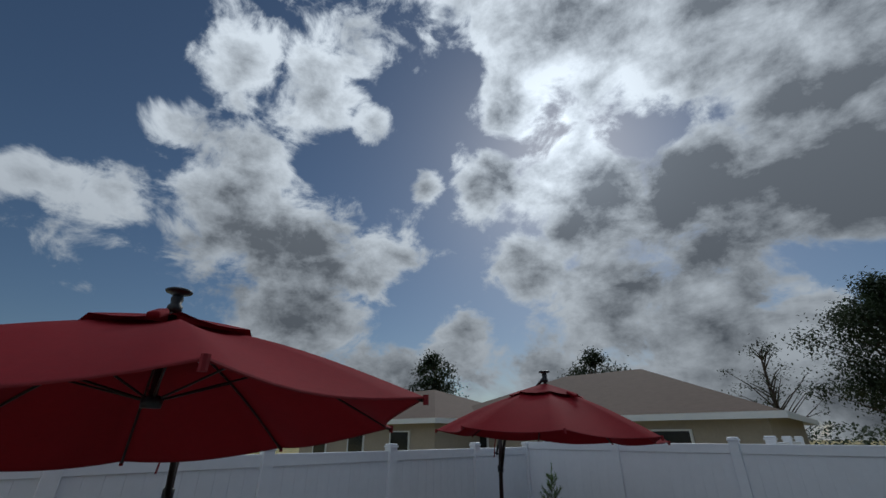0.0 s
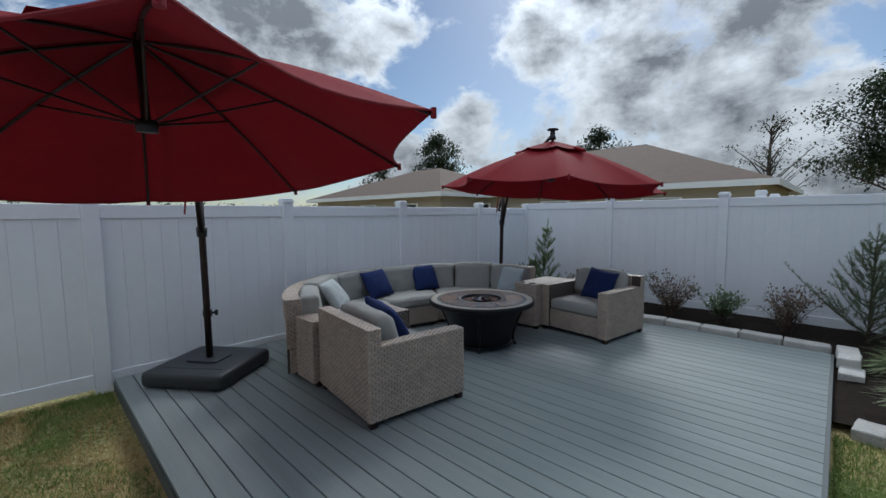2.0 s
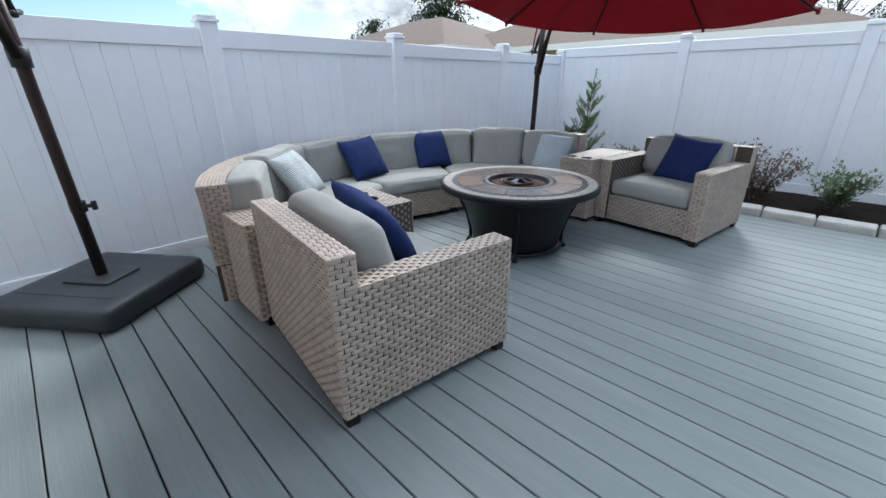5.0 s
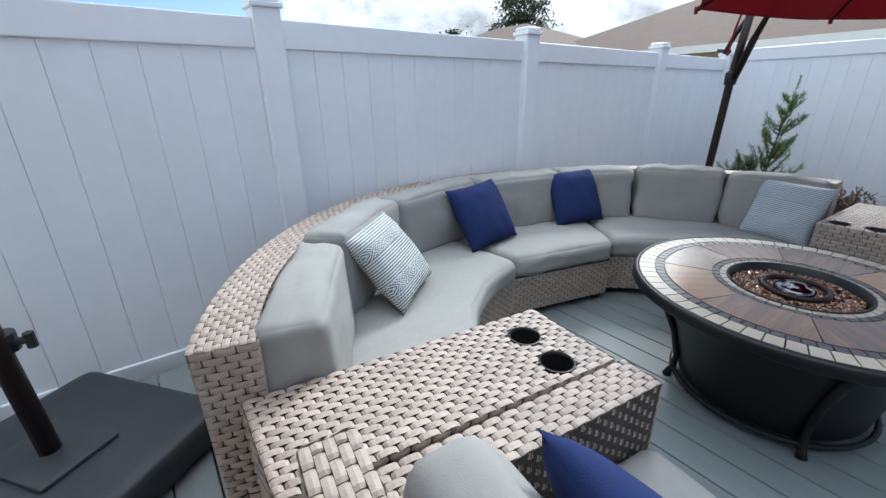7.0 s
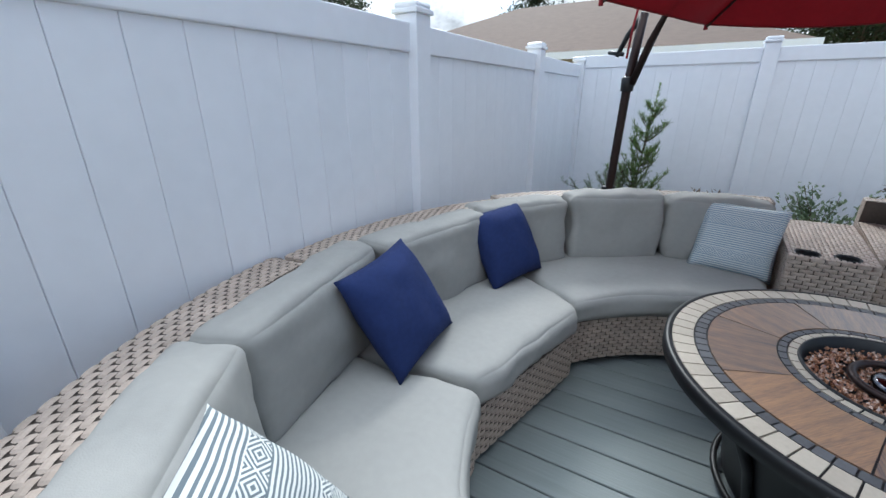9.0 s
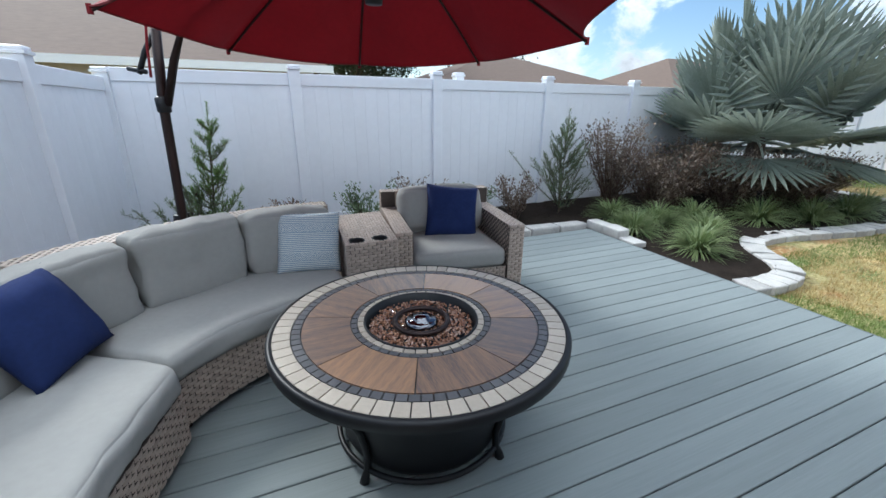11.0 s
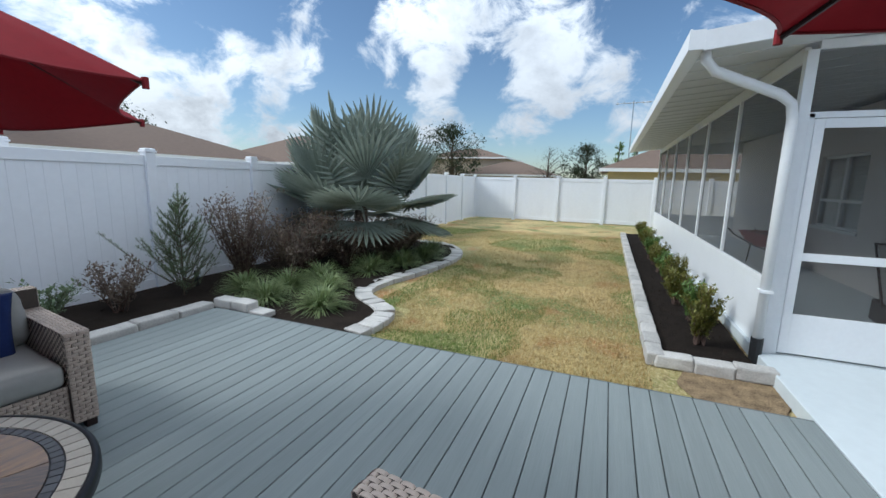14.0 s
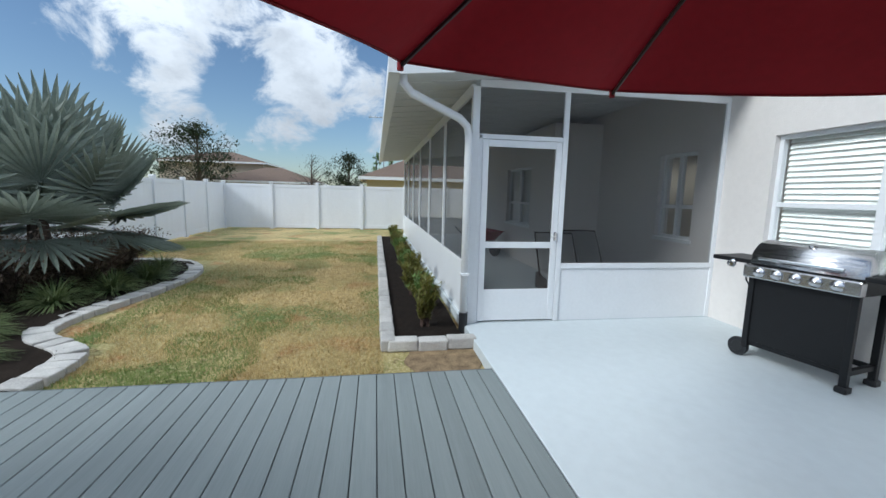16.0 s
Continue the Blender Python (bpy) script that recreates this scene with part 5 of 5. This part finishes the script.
# ---------------------------------------------------------------- things on the porch
def wheelbarrow(m):
    w = thing("wheelbarrow", "dark red wheelbarrow parked on the porch", "wheelbarrow", at=m)
    bm = bmesh.new()
    a = [bm.verts.new(c) for c in ((-0.25, -0.2, 0.35), (0.3, -0.2, 0.35), (0.3, 0.2, 0.35), (-0.25, 0.2, 0.35))]
    b = [bm.verts.new(c) for c in ((-0.42, -0.32, 0.62), (0.55, -0.3, 0.6), (0.55, 0.3, 0.6), (-0.42, 0.32, 0.62))]
    bm.faces.new(a[::-1])
    for i in range(4):
        j = (i + 1) % 4
        bm.faces.new((a[i], a[j], b[j], b[i]))
    part("tray", bm, WHEELBARROW_RED, w)
    for y in (-0.22, 0.22):
        part("handle", tube([(0.55, y * 0.3, 0.25), (0.0, y, 0.34), (-0.55, y * 1.3, 0.5), (-0.8, y * 1.3, 0.62)], 0.016, 8), BLACK, w)
        part("leg", tube([(-0.15, y, 0.36), (-0.2, y, 0.0)], 0.014, 8), BLACK, w)
    part("wheel", lathe([(0, -0.04), (0.1, -0.04), (0.18, -0.03), (0.19, 0), (0.18, 0.03), (0.1, 0.04), (0, 0.04)], 28), BLACK, w, m=pose(0.58, 0, 0.19, 90, 0, 0))
    return w


wheelbarrow(pose(11.6, -8.7, 0, 0, 0, 200))


def lounger(m):
    l = thing("chaise_lounge", "grey padded chaise lounge with raised back on the porch", "lounge chair", "porch loungers", at=m)
    part("base", span(-0.3, 0.3, -0.9, 0.55, 0.0, 0.24, 0.01), WICKER_UNDER, l)
    part("seat_cushion", soft_box(0.6, 1.2, 0.1, 0.04, 8, 0.01, lambda p: p + Vector((0, -0.32, 0.29))), CUSHION, l, smooth=True)
    t = Matrix.Rotation(radians(50), 3, "X")
    part("back_cushion", soft_box(0.6, 0.75, 0.1, 0.04, 8, 0.01, lambda p: t @ p + Vector((0, 0.5, 0.55))), CUSHION, l, smooth=True)
    part("back_frame", tube([(0.3, 0.2, 0.22), (0.3, 0.75, 0.86), (-0.3, 0.75, 0.86), (-0.3, 0.2, 0.22)], 0.018, 6), BRONZE, l)
    return l


lg = lounger(pose(7.8, -9.55, 0, 0, 0, -100))
copy_thing(lg, pose(7.3, -8.85, 0, 0, 0, -100))

tank = thing("pipe_stub", "short black pipe stub in the mulch", "pipe")
part("pipe", tube([(5.55, -0.45, -0.1), (5.55, -0.45, 0.16)], 0.03, 10), BLACK, tank)


# ---------------------------------------------------------------- plants
def leaf_faces(out, p, d, up, ln, wd):
    """One pointed leaf, folded along its middle."""
    s = d.cross(up)
    if s.length < 1e-4:
        s = Vector((1, 0, 0))
    s.normalize()
    nn = s.cross(d)
    k = len(out[0])
    out[0].extend([tuple(p), tuple(p + d * ln * 0.45 + s * wd / 2 + nn * wd * 0.12), tuple(p + d * ln), tuple(p + d * ln * 0.45 - s * wd / 2 + nn * wd * 0.12), tuple(p + d * ln * 0.5)])
    out[1].extend([(k, k + 1, k + 4), (k + 1, k + 2, k + 4), (k, k + 4, k + 3), (k + 4, k + 2, k + 3)])


def shrub(name, label, x, y, h, spread, stems, per, ln, wd, material, seed, upright=0.5, z=-0.07, group="shrubs", category="shrub"):
    rng = random.Random(seed)
    t = thing(name, label, category, group, at=pose(x, y, z))
    leaves, tw = ([], []), []
    for s in range(stems):
        a = rng.random() * math.tau
        reach = spread * rng.uniform(0.25, 1.0)
        tall = h * rng.uniform(0.55, 1.0)
        base = Vector((rng.uniform(-0.05, 0.05), rng.uniform(-0.05, 0.05), 0))
        top = Vector((math.cos(a) * reach, math.sin(a) * reach, tall))
        pts = []
        for i in range(7):
            f = i / 6
            p = base.lerp(top, f)
            p.x, p.y = base.x + (top.x - base.x) * f ** (1 + upright), base.y + (top.y - base.y) * f ** (1 + upright)
            p += Vector((rng.uniform(-1, 1), rng.uniform(-1, 1), 0)) * 0.02 * h * (f > 0)
            pts.append(p)
        tw.append(tube(pts, [0.006 * h * (1.2 - i / 6) + 0.0012 for i in range(7)], 4, False))
        for i in range(per):
            f = rng.uniform(0.08 if upright < 0.1 else 0.2, 1.0) ** 0.8
            j = min(5, int(f * 6))
            p = pts[j].lerp(pts[j + 1], f * 6 - j)
            ax = (pts[j + 1] - pts[j]).normalized()
            d = (ax * rng.uniform(0.2, 0.9) + Vector((rng.uniform(-1, 1), rng.uniform(-1, 1), rng.uniform(-0.4, 0.7)))).normalized()
            side = Vector((rng.uniform(-1, 1), rng.uniform(-1, 1), rng.uniform(-0.6, 0.6))) * spread * 0.13
            leaf_faces(leaves, p + side * (0.3 + f), d, Vector((0, 0, 1)), ln * rng.uniform(0.6, 1.2), wd * rng.uniform(0.7, 1.2))
    part("branch_work", join(*tw), TWIG, t)
    part("foliage", (leaves[0], [], leaves[1]), material, t)
    return t


def conifer(name, label, x, y, h, spread, whorls, material, seed, lean=(0.0, 0.0), needle=0.05, arms=()):
    """A young needle shrub: a leader with whorls of rising side shoots, shorter towards the top."""
    rng = random.Random(seed)
    t = thing(name, label, "shrub", "needle shrubs", at=pose(x, y, -0.07))
    leaves, tw = ([], []), []

    def at(f):
        return Vector((lean[0] * f ** 1.5, lean[1] * f ** 1.5, h * f))

    def shoot(pts, r, dense):
        tw.append(tube(pts, [r * (1.1 - i / len(pts)) for i in range(len(pts))], 4, False))
        for a, b in zip(pts, pts[1:]):
            ax = b - a
            for k in range(max(3, int(ax.length * dense))):
                q = a.lerp(b, rng.random())
                d = (ax.normalized() * rng.uniform(0.5, 1.1) + Vector((rng.uniform(-1, 1), rng.uniform(-1, 1), rng.uniform(-0.8, 0.9)))).normalized()
                leaf_faces(leaves, q, d, Vector((0, 0, 1)), needle * rng.uniform(0.6, 1.25), 0.0075)

    shoot([at(i / 8) for i in range(9)], 0.010, 260)
    for w in range(whorls):
        f = 0.04 + 0.84 * (w + rng.uniform(0, 0.6)) / whorls
        for k in range(rng.choice((3, 4, 5))):
            a = rng.random() * math.tau
            ln = spread * (1.08 - f) * rng.uniform(0.65, 1.15)
            d = Vector((math.cos(a), math.sin(a), 0))
            base = at(f)
            pts = [base + d * ln * u + Vector((0, 0, ln * (0.35 * u + 0.75 * u * u))) for u in (0, 0.35, 0.7, 1.0)]
            shoot(pts, 0.005, 230)
            for m in range(3):
                u = rng.uniform(0.25, 0.8)
                o = pts[0].lerp(pts[3], u)
                e = (d + Vector((rng.uniform(-1, 1), rng.uniform(-1, 1), rng.uniform(0.2, 1.0)))).normalized()
                shoot([o, o + e * ln * 0.22, o + e * ln * 0.4 + Vector((0, 0, 0.02))], 0.003, 230)
    for az, ln, rise in arms:
        d = Vector((math.cos(radians(az)), math.sin(radians(az)), 0))
        shoot([at(0.1) + d * ln * u + Vector((0, 0, rise * u ** 1.3)) for u in (0, 0.2, 0.4, 0.6, 0.8, 1.0)], 0.006, 240)
    part("branch_work", join(*tw), TWIG, t)
    part("foliage", (leaves[0], [], leaves[1]), material, t)
    return t


conifer("pine_shrub", "tall narrow bright green needle shrub in the fence corner", 0.84, -0.72, 1.45, 0.34, 15, LIME, 1, (0.10, 0.02))
conifer("pine_shrub", "low olive needle shrub at the foot of the fence", 0.70, -0.88, 0.72, 0.40, 6, OLIVE, 2, (-0.05, 0.0))
conifer("feathery_shrub", "tall feathery blue-green shrub with outward arms", 5.15, -0.75, 1.42, 0.44, 17, OLIVE, 40, (0.02, 0.0), 0.045, ((170, 0.8, 0.75), (10, 0.6, 0.95), (205, 0.6, 0.55), (60, 0.4, 1.0)))
for i, (x, y, h, s) in enumerate(((1.55, -0.7, 0.5, 0.3), (2.38, -0.75, 0.6, 0.38), (3.05, -0.7, 0.66, 0.4), (3.7, -0.8, 0.5, 0.32), (4.42, -0.72, 0.66, 0.42))):
    shrub("abelia_shrub", "small airy shrub with thin purple stems and olive leaves", x, y, h, s, 18, 60, 0.055, 0.027, OLIVE if i % 2 else MAROON, 20 + i, 0.2, group="small shrubs by the fence")
for i, (x, y, h, s) in enumerate(((6.05, -0.75, 1.25, 0.5), (6.55, -1.15, 0.9, 0.55), (7.15, -1.0, 1.0, 0.6), (7.6, -1.5, 0.85, 0.6), (8.3, -1.9, 0.75, 0.55), (9.0, -1.6, 0.8, 0.6), (9.7, -1.6, 0.75, 0.55), (7.8, -0.7, 0.95, 0.6))):
    shrub("maroon_shrub", "dense maroon leaved shrub with arching twigs", x, y, h * 1.05, s * 1.25, 54, 80, 0.05, 0.028, MAROON, 60 + i, 0.05, group="maroon shrubs")


def grass_clump(x, y, s, seed):
    rng = random.Random(seed)
    t = thing("liriope_clump", "round clump of green and cream striped grass", "ornamental grass", "grass clumps in the bed", at=pose(x, y, -0.06))
    vs, fs = [], []
    for i in range(420):
        a, el = rng.random() * math.tau, math.asin(rng.uniform(0.25, 0.998))
        d = Vector((math.cos(a), math.sin(a), 0))
        ln = 1.02 * s * rng.uniform(0.75, 1.15)
        w = 0.0072 * rng.uniform(0.7, 1.3)
        sd = Vector((-d.y, d.x, 0))
        k = len(vs)
        p = d * rng.uniform(0, 0.06)
        for j in range(5):
            f = j / 4
            q = p + d * ln * (math.cos(el) * f + 0.22 * f * f) + Vector((0, 0, ln * (math.sin(el) * f * 1.42 - 0.52 * f ** 2.6)))
            q.z = max(q.z, 0.01)
            ww = w * (1 - 0.85 * f ** 2)
            vs += [tuple(q + sd * ww), tuple(q - sd * ww)]
        fs += [(k + 2 * j, k + 2 * j + 1, k + 2 * j + 3, k + 2 * j + 2) for j in range(4)]
    part("blade_tuft", (vs, [], fs), LIRIOPE, t)
    return t


for i, (x, y, s) in enumerate(((5.50, -2.62, 0.42), (5.42, -1.85, 0.42), (5.65, -1.25, 0.42), (6.0, -1.68, 0.42), (6.15, -2.25, 0.4), (6.55, -1.8, 0.45), (7.4, -2.1, 0.5), (8.1, -2.35, 0.5), (8.9, -2.4, 0.5), (9.6, -2.3, 0.48))):
    grass_clump(x, y, s * 0.76, 100 + i)


def fan_palm(x, y):
    rng = random.Random(11)
    t = thing("fan_palm", "large silver-green fan palm with pleated split leaves", "palm tree", at=pose(x, y, -0.06))
    part("trunk", tube([(0, 0, 0), (0, 0, 0.6), (0, 0, 1.2)], [0.16, 0.14, 0.10], 14), BARK, t)
    spec = []
    for cnt, el, stem, rad, turn0 in ((3, 1.28, 1.2, 1.12, 2.2), (6, 0.95, 1.12, 1.15, 0.45), (7, 0.55, 1.02, 1.12, 1.0), (7, 0.22, 0.95, 1.05, 0.2), (6, -0.12, 0.8, 1.0, 0.75)):
        for i in range(cnt):
            spec.append((turn0 + math.tau * i / cnt + rng.uniform(-0.15, 0.15), el + rng.uniform(-0.1, 0.1), stem * rng.uniform(0.92, 1.08), rad))
    for a, el, stem, rad in spec:
        d = Vector((math.cos(a) * math.cos(el), math.sin(a) * math.cos(el), math.sin(el)))
        o = Vector((0, 0, 0.98))
        hub = o + d * stem + Vector((0, 0, -0.08 * stem))
        sd = Vector((-math.sin(a), math.cos(a), 0))
        upright = max(0.0, min(1.0, (el + 0.05) / 0.6))
        fan_up = d.lerp(Vector((math.cos(a) * 0.25, math.sin(a) * 0.25, 1.0)), 0.6 * upright).normalized()
        nn = sd.cross(fan_up)
        n = 30
        vs, fs = [], []
        ring_r = rad * rng.uniform(0.92, 1.05)
        for k in range(n):
            th = (k + 0.5) / n * 2 - 1
            ang = th * 2.05
            half = 2.05 / n
            ln = ring_r * (1.0 - 0.25 * abs(th) ** 2) * rng.uniform(0.94, 1.03)
            curl = 0.05 + 0.1 * abs(th)

            def pt(r, an, lift, ln=ln, curl=curl):
                dd = fan_up * math.cos(an) + sd * math.sin(an)
                return hub + dd * r + nn * (lift - curl * (r / ln) ** 2 * ln * 0.9) + Vector((0, 0, -(0.06 + 0.22 * max(0.0, 0.5 - el)) * (r / ln) ** 2 * ln))
            b = len(vs)
            for r, wf, lift in ((0.03, 1.0, 0.0), (ln * 0.35, 1.0, 0.0), (ln * 0.58, 0.95, 0.0), (ln * 0.82, 0.48, 0.0), (ln, 0.04, 0.0)):
                h = half * wf
                vs += [tuple(pt(r, ang - h, 0)), tuple(pt(r, ang, 0.07 * r * wf)), tuple(pt(r, ang + h, 0))]
            for j in range(4):
                q = b + 3 * j
                fs += [(q, q + 1, q + 4, q + 3), (q + 1, q + 2, q + 5, q + 4)]
        leaf = part("fan_leaf", (vs, [], fs), PALM, t)
        part("leaf_stalk", tube([o, o.lerp(hub, 0.5) + Vector((0, 0, 0.03)), hub], [0.028, 0.02, 0.014], 6), PALM, leaf)
    return t


fan_palm(8.6, -1.15)

rng = random.Random(77)
for i in range(13):
    x = 6.15 + 0.75 * i
    shrub("hedge_shrub", "small upright green and gold hedge shrub", x, -6.66 + rng.uniform(-0.05, 0.05), rng.uniform(0.45, 0.68) if i else 0.62, 0.2, 20, 110, 0.045, 0.022, GOLD if i % 3 != 1 else LIME, 200 + i, 0.6, group="hedge shrubs beside the porch")


def tree(label, x, y, h, crown, seed, clumps=60, per=70, leaf=0.16, material=TREE_LEAF):
    rng = random.Random(seed)
    t = thing("tree", label, "tree", "trees beyond the fence", at=pose(x, y, GROUND))
    tr = [tube([(0, 0, 0), (0.1, 0.05, h * 0.3), (0.0, 0.1, h * 0.62), (0.05, 0, h * 0.9)], [h * 0.028, h * 0.022, h * 0.013, h * 0.004], 8)]
    out = ([], [])
    for i in range(clumps):
        a, f = rng.random() * math.tau, rng.random()
        zz = h * (0.33 + 0.67 * f)
        rr = crown * math.sin(math.pi * min(1, 0.18 + 0.82 * f)) ** 0.7 * rng.uniform(0.25, 1.05)
        c = Vector((math.cos(a) * rr, math.sin(a) * rr, zz))
        root = Vector((0.05, 0.05, max(h * 0.22, zz - rr * rng.uniform(0.6, 1.2))))
        tr.append(tube([root, root.lerp(c, 0.5) + Vector((0, 0, 0.05 * h * rng.random())), c], [h * 0.007, h * 0.004, h * 0.0012], 4, False))
        cr = crown * rng.uniform(0.14, 0.27)
        for k in range(per):
            g = Vector((rng.gauss(0, 1), rng.gauss(0, 1), rng.gauss(0, 0.75))) * cr * 0.55
            d = Vector((rng.uniform(-1, 1), rng.uniform(-1, 1), rng.uniform(-1, 0.6))).normalized()
            leaf_faces(out, c + g, d, Vector((0, 0, 1)), leaf * rng.uniform(0.6, 1.3), leaf * 0.55)
    part("trunk", join(*tr), BARK, t)
    part("crown", (out[0], [], out[1]), material, t)
    return t


tree("broad dark green oak with an open crown", 7.5, 24, 9.6, 4.2, 1, 130, 210, 0.22)
tree("thin half bare tree with sparse leaves", 1.6, 24, 7.4, 2.4, 2, 45, 26, 0.18)
tree("dark green oak rising over a roof", -17.5, 15, 7.4, 2.6, 3, 80, 80, 0.24)
tree("low rounded dark tree over the fence", -22, 13, 5.2, 2.6, 4, 50, 60, 0.22)
tree("dark green tree behind the brown roof", -8.5, 23, 7.6, 2.8, 5, 70, 80, 0.24)
tree("dark green tree behind the roofs", 20, 30, 8.0, 3.8, 6, 70, 80, 0.26)
tree("dark green tree at the end of the street", 48, 12, 8.0, 4.5, 7, 70, 70, 0.3)
tree("rounded tree far beyond the lawn", 52, -3, 6.0, 3.0, 8, 50, 60, 0.28)
tree("bare twiggy tree far beyond the lawn", 50, 1, 5.6, 3.0, 9, 60, 14, 0.14)
tree("small yellow-green columnar tree", 40, -6.2, 5.4, 0.55, 10, 26, 40, 0.16, material=LIME)
tree("small yellow-green columnar tree", 40, -7.6, 5.3, 0.55, 11, 26, 40, 0.16, material=LIME)

# a low belt of woods on the horizon
rng = random.Random(88)
leaves = ([], [])
for i in range(420):
    a, r = math.tau * (i + rng.random()) / 420, rng.uniform(85, 120)
    c, tall = Vector((8 + r * math.cos(a), r * math.sin(a), GROUND)), rng.uniform(2.2, 5.0)
    for k in range(70):
        q = c + Vector((rng.gauss(0, 1.4), rng.gauss(0, 1.4), tall * rng.random() ** 0.8))
        d = Vector((rng.uniform(-1, 1), rng.uniform(-1, 1), rng.uniform(-1, 0.6))).normalized()
        leaf_faces(leaves, q, d, Vector((0, 0, 1)), rng.uniform(0.5, 1.0), 0.55)
tagged(part("distant_woods", (leaves[0], [], leaves[1]), TREE_LEAF), "low belt of dark green trees on the horizon", "trees", kind="stuff")

ant = thing("tv_antenna", "thin metal television antenna on a pole", "antenna")
part("pole", tube([(30, -6.6, GROUND), (30, -6.6, 6.6)], 0.035, 6), STEEL, ant)
part("boom", tube([(30, -5.6, 6.45), (30, -7.6, 6.5)], 0.025, 6), STEEL, ant)
for i in range(6):
    part("element", tube([(29.5 + 0.05 * i, -5.7 - 0.36 * i, 6.47), (30.5 - 0.05 * i, -5.7 - 0.36 * i, 6.47)], 0.012, 4), STEEL, ant)

# ---------------------------------------------------------------- lawn blades, mulch chips, deck boards
def blades(name, label, area, n, material, seed, skip):
    rng = random.Random(seed)
    vs, fs = [], []
    x0, x1, y0, y1 = area
    while len(fs) < n:
        x, y = x0 + (x1 - x0) * rng.random() ** 1.5, rng.uniform(y0, y1)
        if skip(x, y):
            continue
        a = rng.random() * math.tau
        h, lean = rng.uniform(0.015, 0.045), rng.uniform(0.2, 1.6)
        w = rng.uniform(0.0018, 0.004)
        k = len(vs)
        dx, dy = math.cos(a), math.sin(a)
        vs += [(x - dy * w, y + dx * w, GROUND - 0.004), (x + dy * w, y - dx * w, GROUND - 0.004), (x + dx * h * lean, y + dy * h * lean, GROUND + h)]
        fs.append((k, k + 1, k + 2))
    return tagged(part(name, (vs, [], fs), material), label, "grass", kind="stuff")


def in_bed(x, y):
    if y > -2.5 and x < 11.2:
        return True
    if x < 6.1 and y > -3.6 and x + (-3.5 - y) * -0.2 < 6.2:
        return y > -3.55
    return x < 11.2 and y > -2.95 and x > 5.9


blades("lawn_grass", "short dry straw coloured grass blades", (4.9, 15, -6.15, 0), 80000, GRASS, 31, lambda x, y: in_bed(x, y) or noise.noise(Vector((x * 0.45, y * 0.6, 3))) + 0.4 * noise.noise(Vector((x * 1.7, y * 1.7, 3))) > 0.22)
blades("lawn_grass", "short green grass blades among the dry ones", (4.9, 15, -6.15, 0), 42000, GRASS_GREEN, 32, lambda x, y: in_bed(x, y) or noise.noise(Vector((x * 0.45, y * 0.6, 3))) + 0.4 * noise.noise(Vector((x * 1.7, y * 1.7, 3))) < 0.1)
blades("lawn_grass", "green and straw grass beside the deck", (0.1, 2.78, -9.5, -7.08), 30000, GRASS_GREEN, 33, lambda x, y: noise.noise(Vector((x * 1.6, y * 1.6, 1))) + 0.5 * noise.noise(Vector((x * 5, y * 5, 2))) < -0.12)
blades("lawn_grass", "straw grass beside the deck", (0.1, 2.78, -9.5, -7.08), 14000, GRASS, 34, lambda x, y: noise.noise(Vector((x * 1.6, y * 1.6, 1))) + 0.5 * noise.noise(Vector((x * 5, y * 5, 2))) > 0.0)
bm = bmesh.new()
bmesh.ops.create_circle(bm, cap_ends=True, segments=40, radius=1.0)
bmesh.ops.triangulate(bm, faces=bm.faces[:])
for v in bm.verts:
    v.co = Vector((5.42 + v.co.x * 0.5 * (1 + 0.25 * noise.noise(v.co * 3)), -6.72 + v.co.y * 0.36 * (1 + 0.25 * noise.noise(v.co * 2 + Vector((5, 0, 0)))), GROUND + 0.008))
tagged(part("bare_soil", bm, mat("bare_brown_soil", (0.10, 0.065, 0.035), 0.98, var=0.35, scale=9, bump=1.0, bscale=50, col2=(0.30, 0.215, 0.12), con=1.6)), "bare brown soil with dead grass", "soil", kind="structure")
rng = random.Random(9)
vs, fs = [], []
for i in range(9000):
    x, y = (rng.uniform(0.1, 10.8), rng.uniform(-3.4, -0.1)) if i < 7500 else (rng.uniform(5.75, 12), rng.uniform(-6.95, -6.3))
    if i < 7500 and not (y > -1.45 or (x > 4.95 and (y > -2.5 or (x < 5.8 and y > -3.35)))):
        continue
    a, ln, w = rng.random() * math.tau, rng.uniform(0.015, 0.05), rng.uniform(0.004, 0.01)
    d, s = Vector((math.cos(a), math.sin(a), rng.uniform(-0.3, 0.5))), Vector((-math.sin(a), math.cos(a), rng.uniform(-0.3, 0.3)))
    p = Vector((x, y, -0.04 + rng.uniform(-0.01, 0.02)))
    k = len(vs)
    vs += [tuple(p - d * ln / 2 - s * w / 2), tuple(p + d * ln / 2 - s * w / 2), tuple(p + d * ln / 2 + s * w / 2), tuple(p - d * ln / 2 + s * w / 2)]
    fs.append((k, k + 1, k + 2, k + 3))
tagged(part("mulch_chips", (vs, [], fs), MULCH), "loose dark bark chips", "mulch", kind="stuff")

n_boards = 39
pitch = (DECK_Y1 - DECK_Y0) / n_boards
plank = None
for i in range(n_boards):
    m = pose((DECK_X0 + DECK_X1) / 2, DECK_Y0 + pitch * (i + 0.5), 0)
    if plank is None:
        plank = part("deck_board", box(DECK_X1 - DECK_X0 - 0.01, pitch - 0.006, 0.025, (0, 0, -0.0125), 0.003, 1), DECK, deck, m=m)
    else:
        again(plank, "deck_board", deck, m)
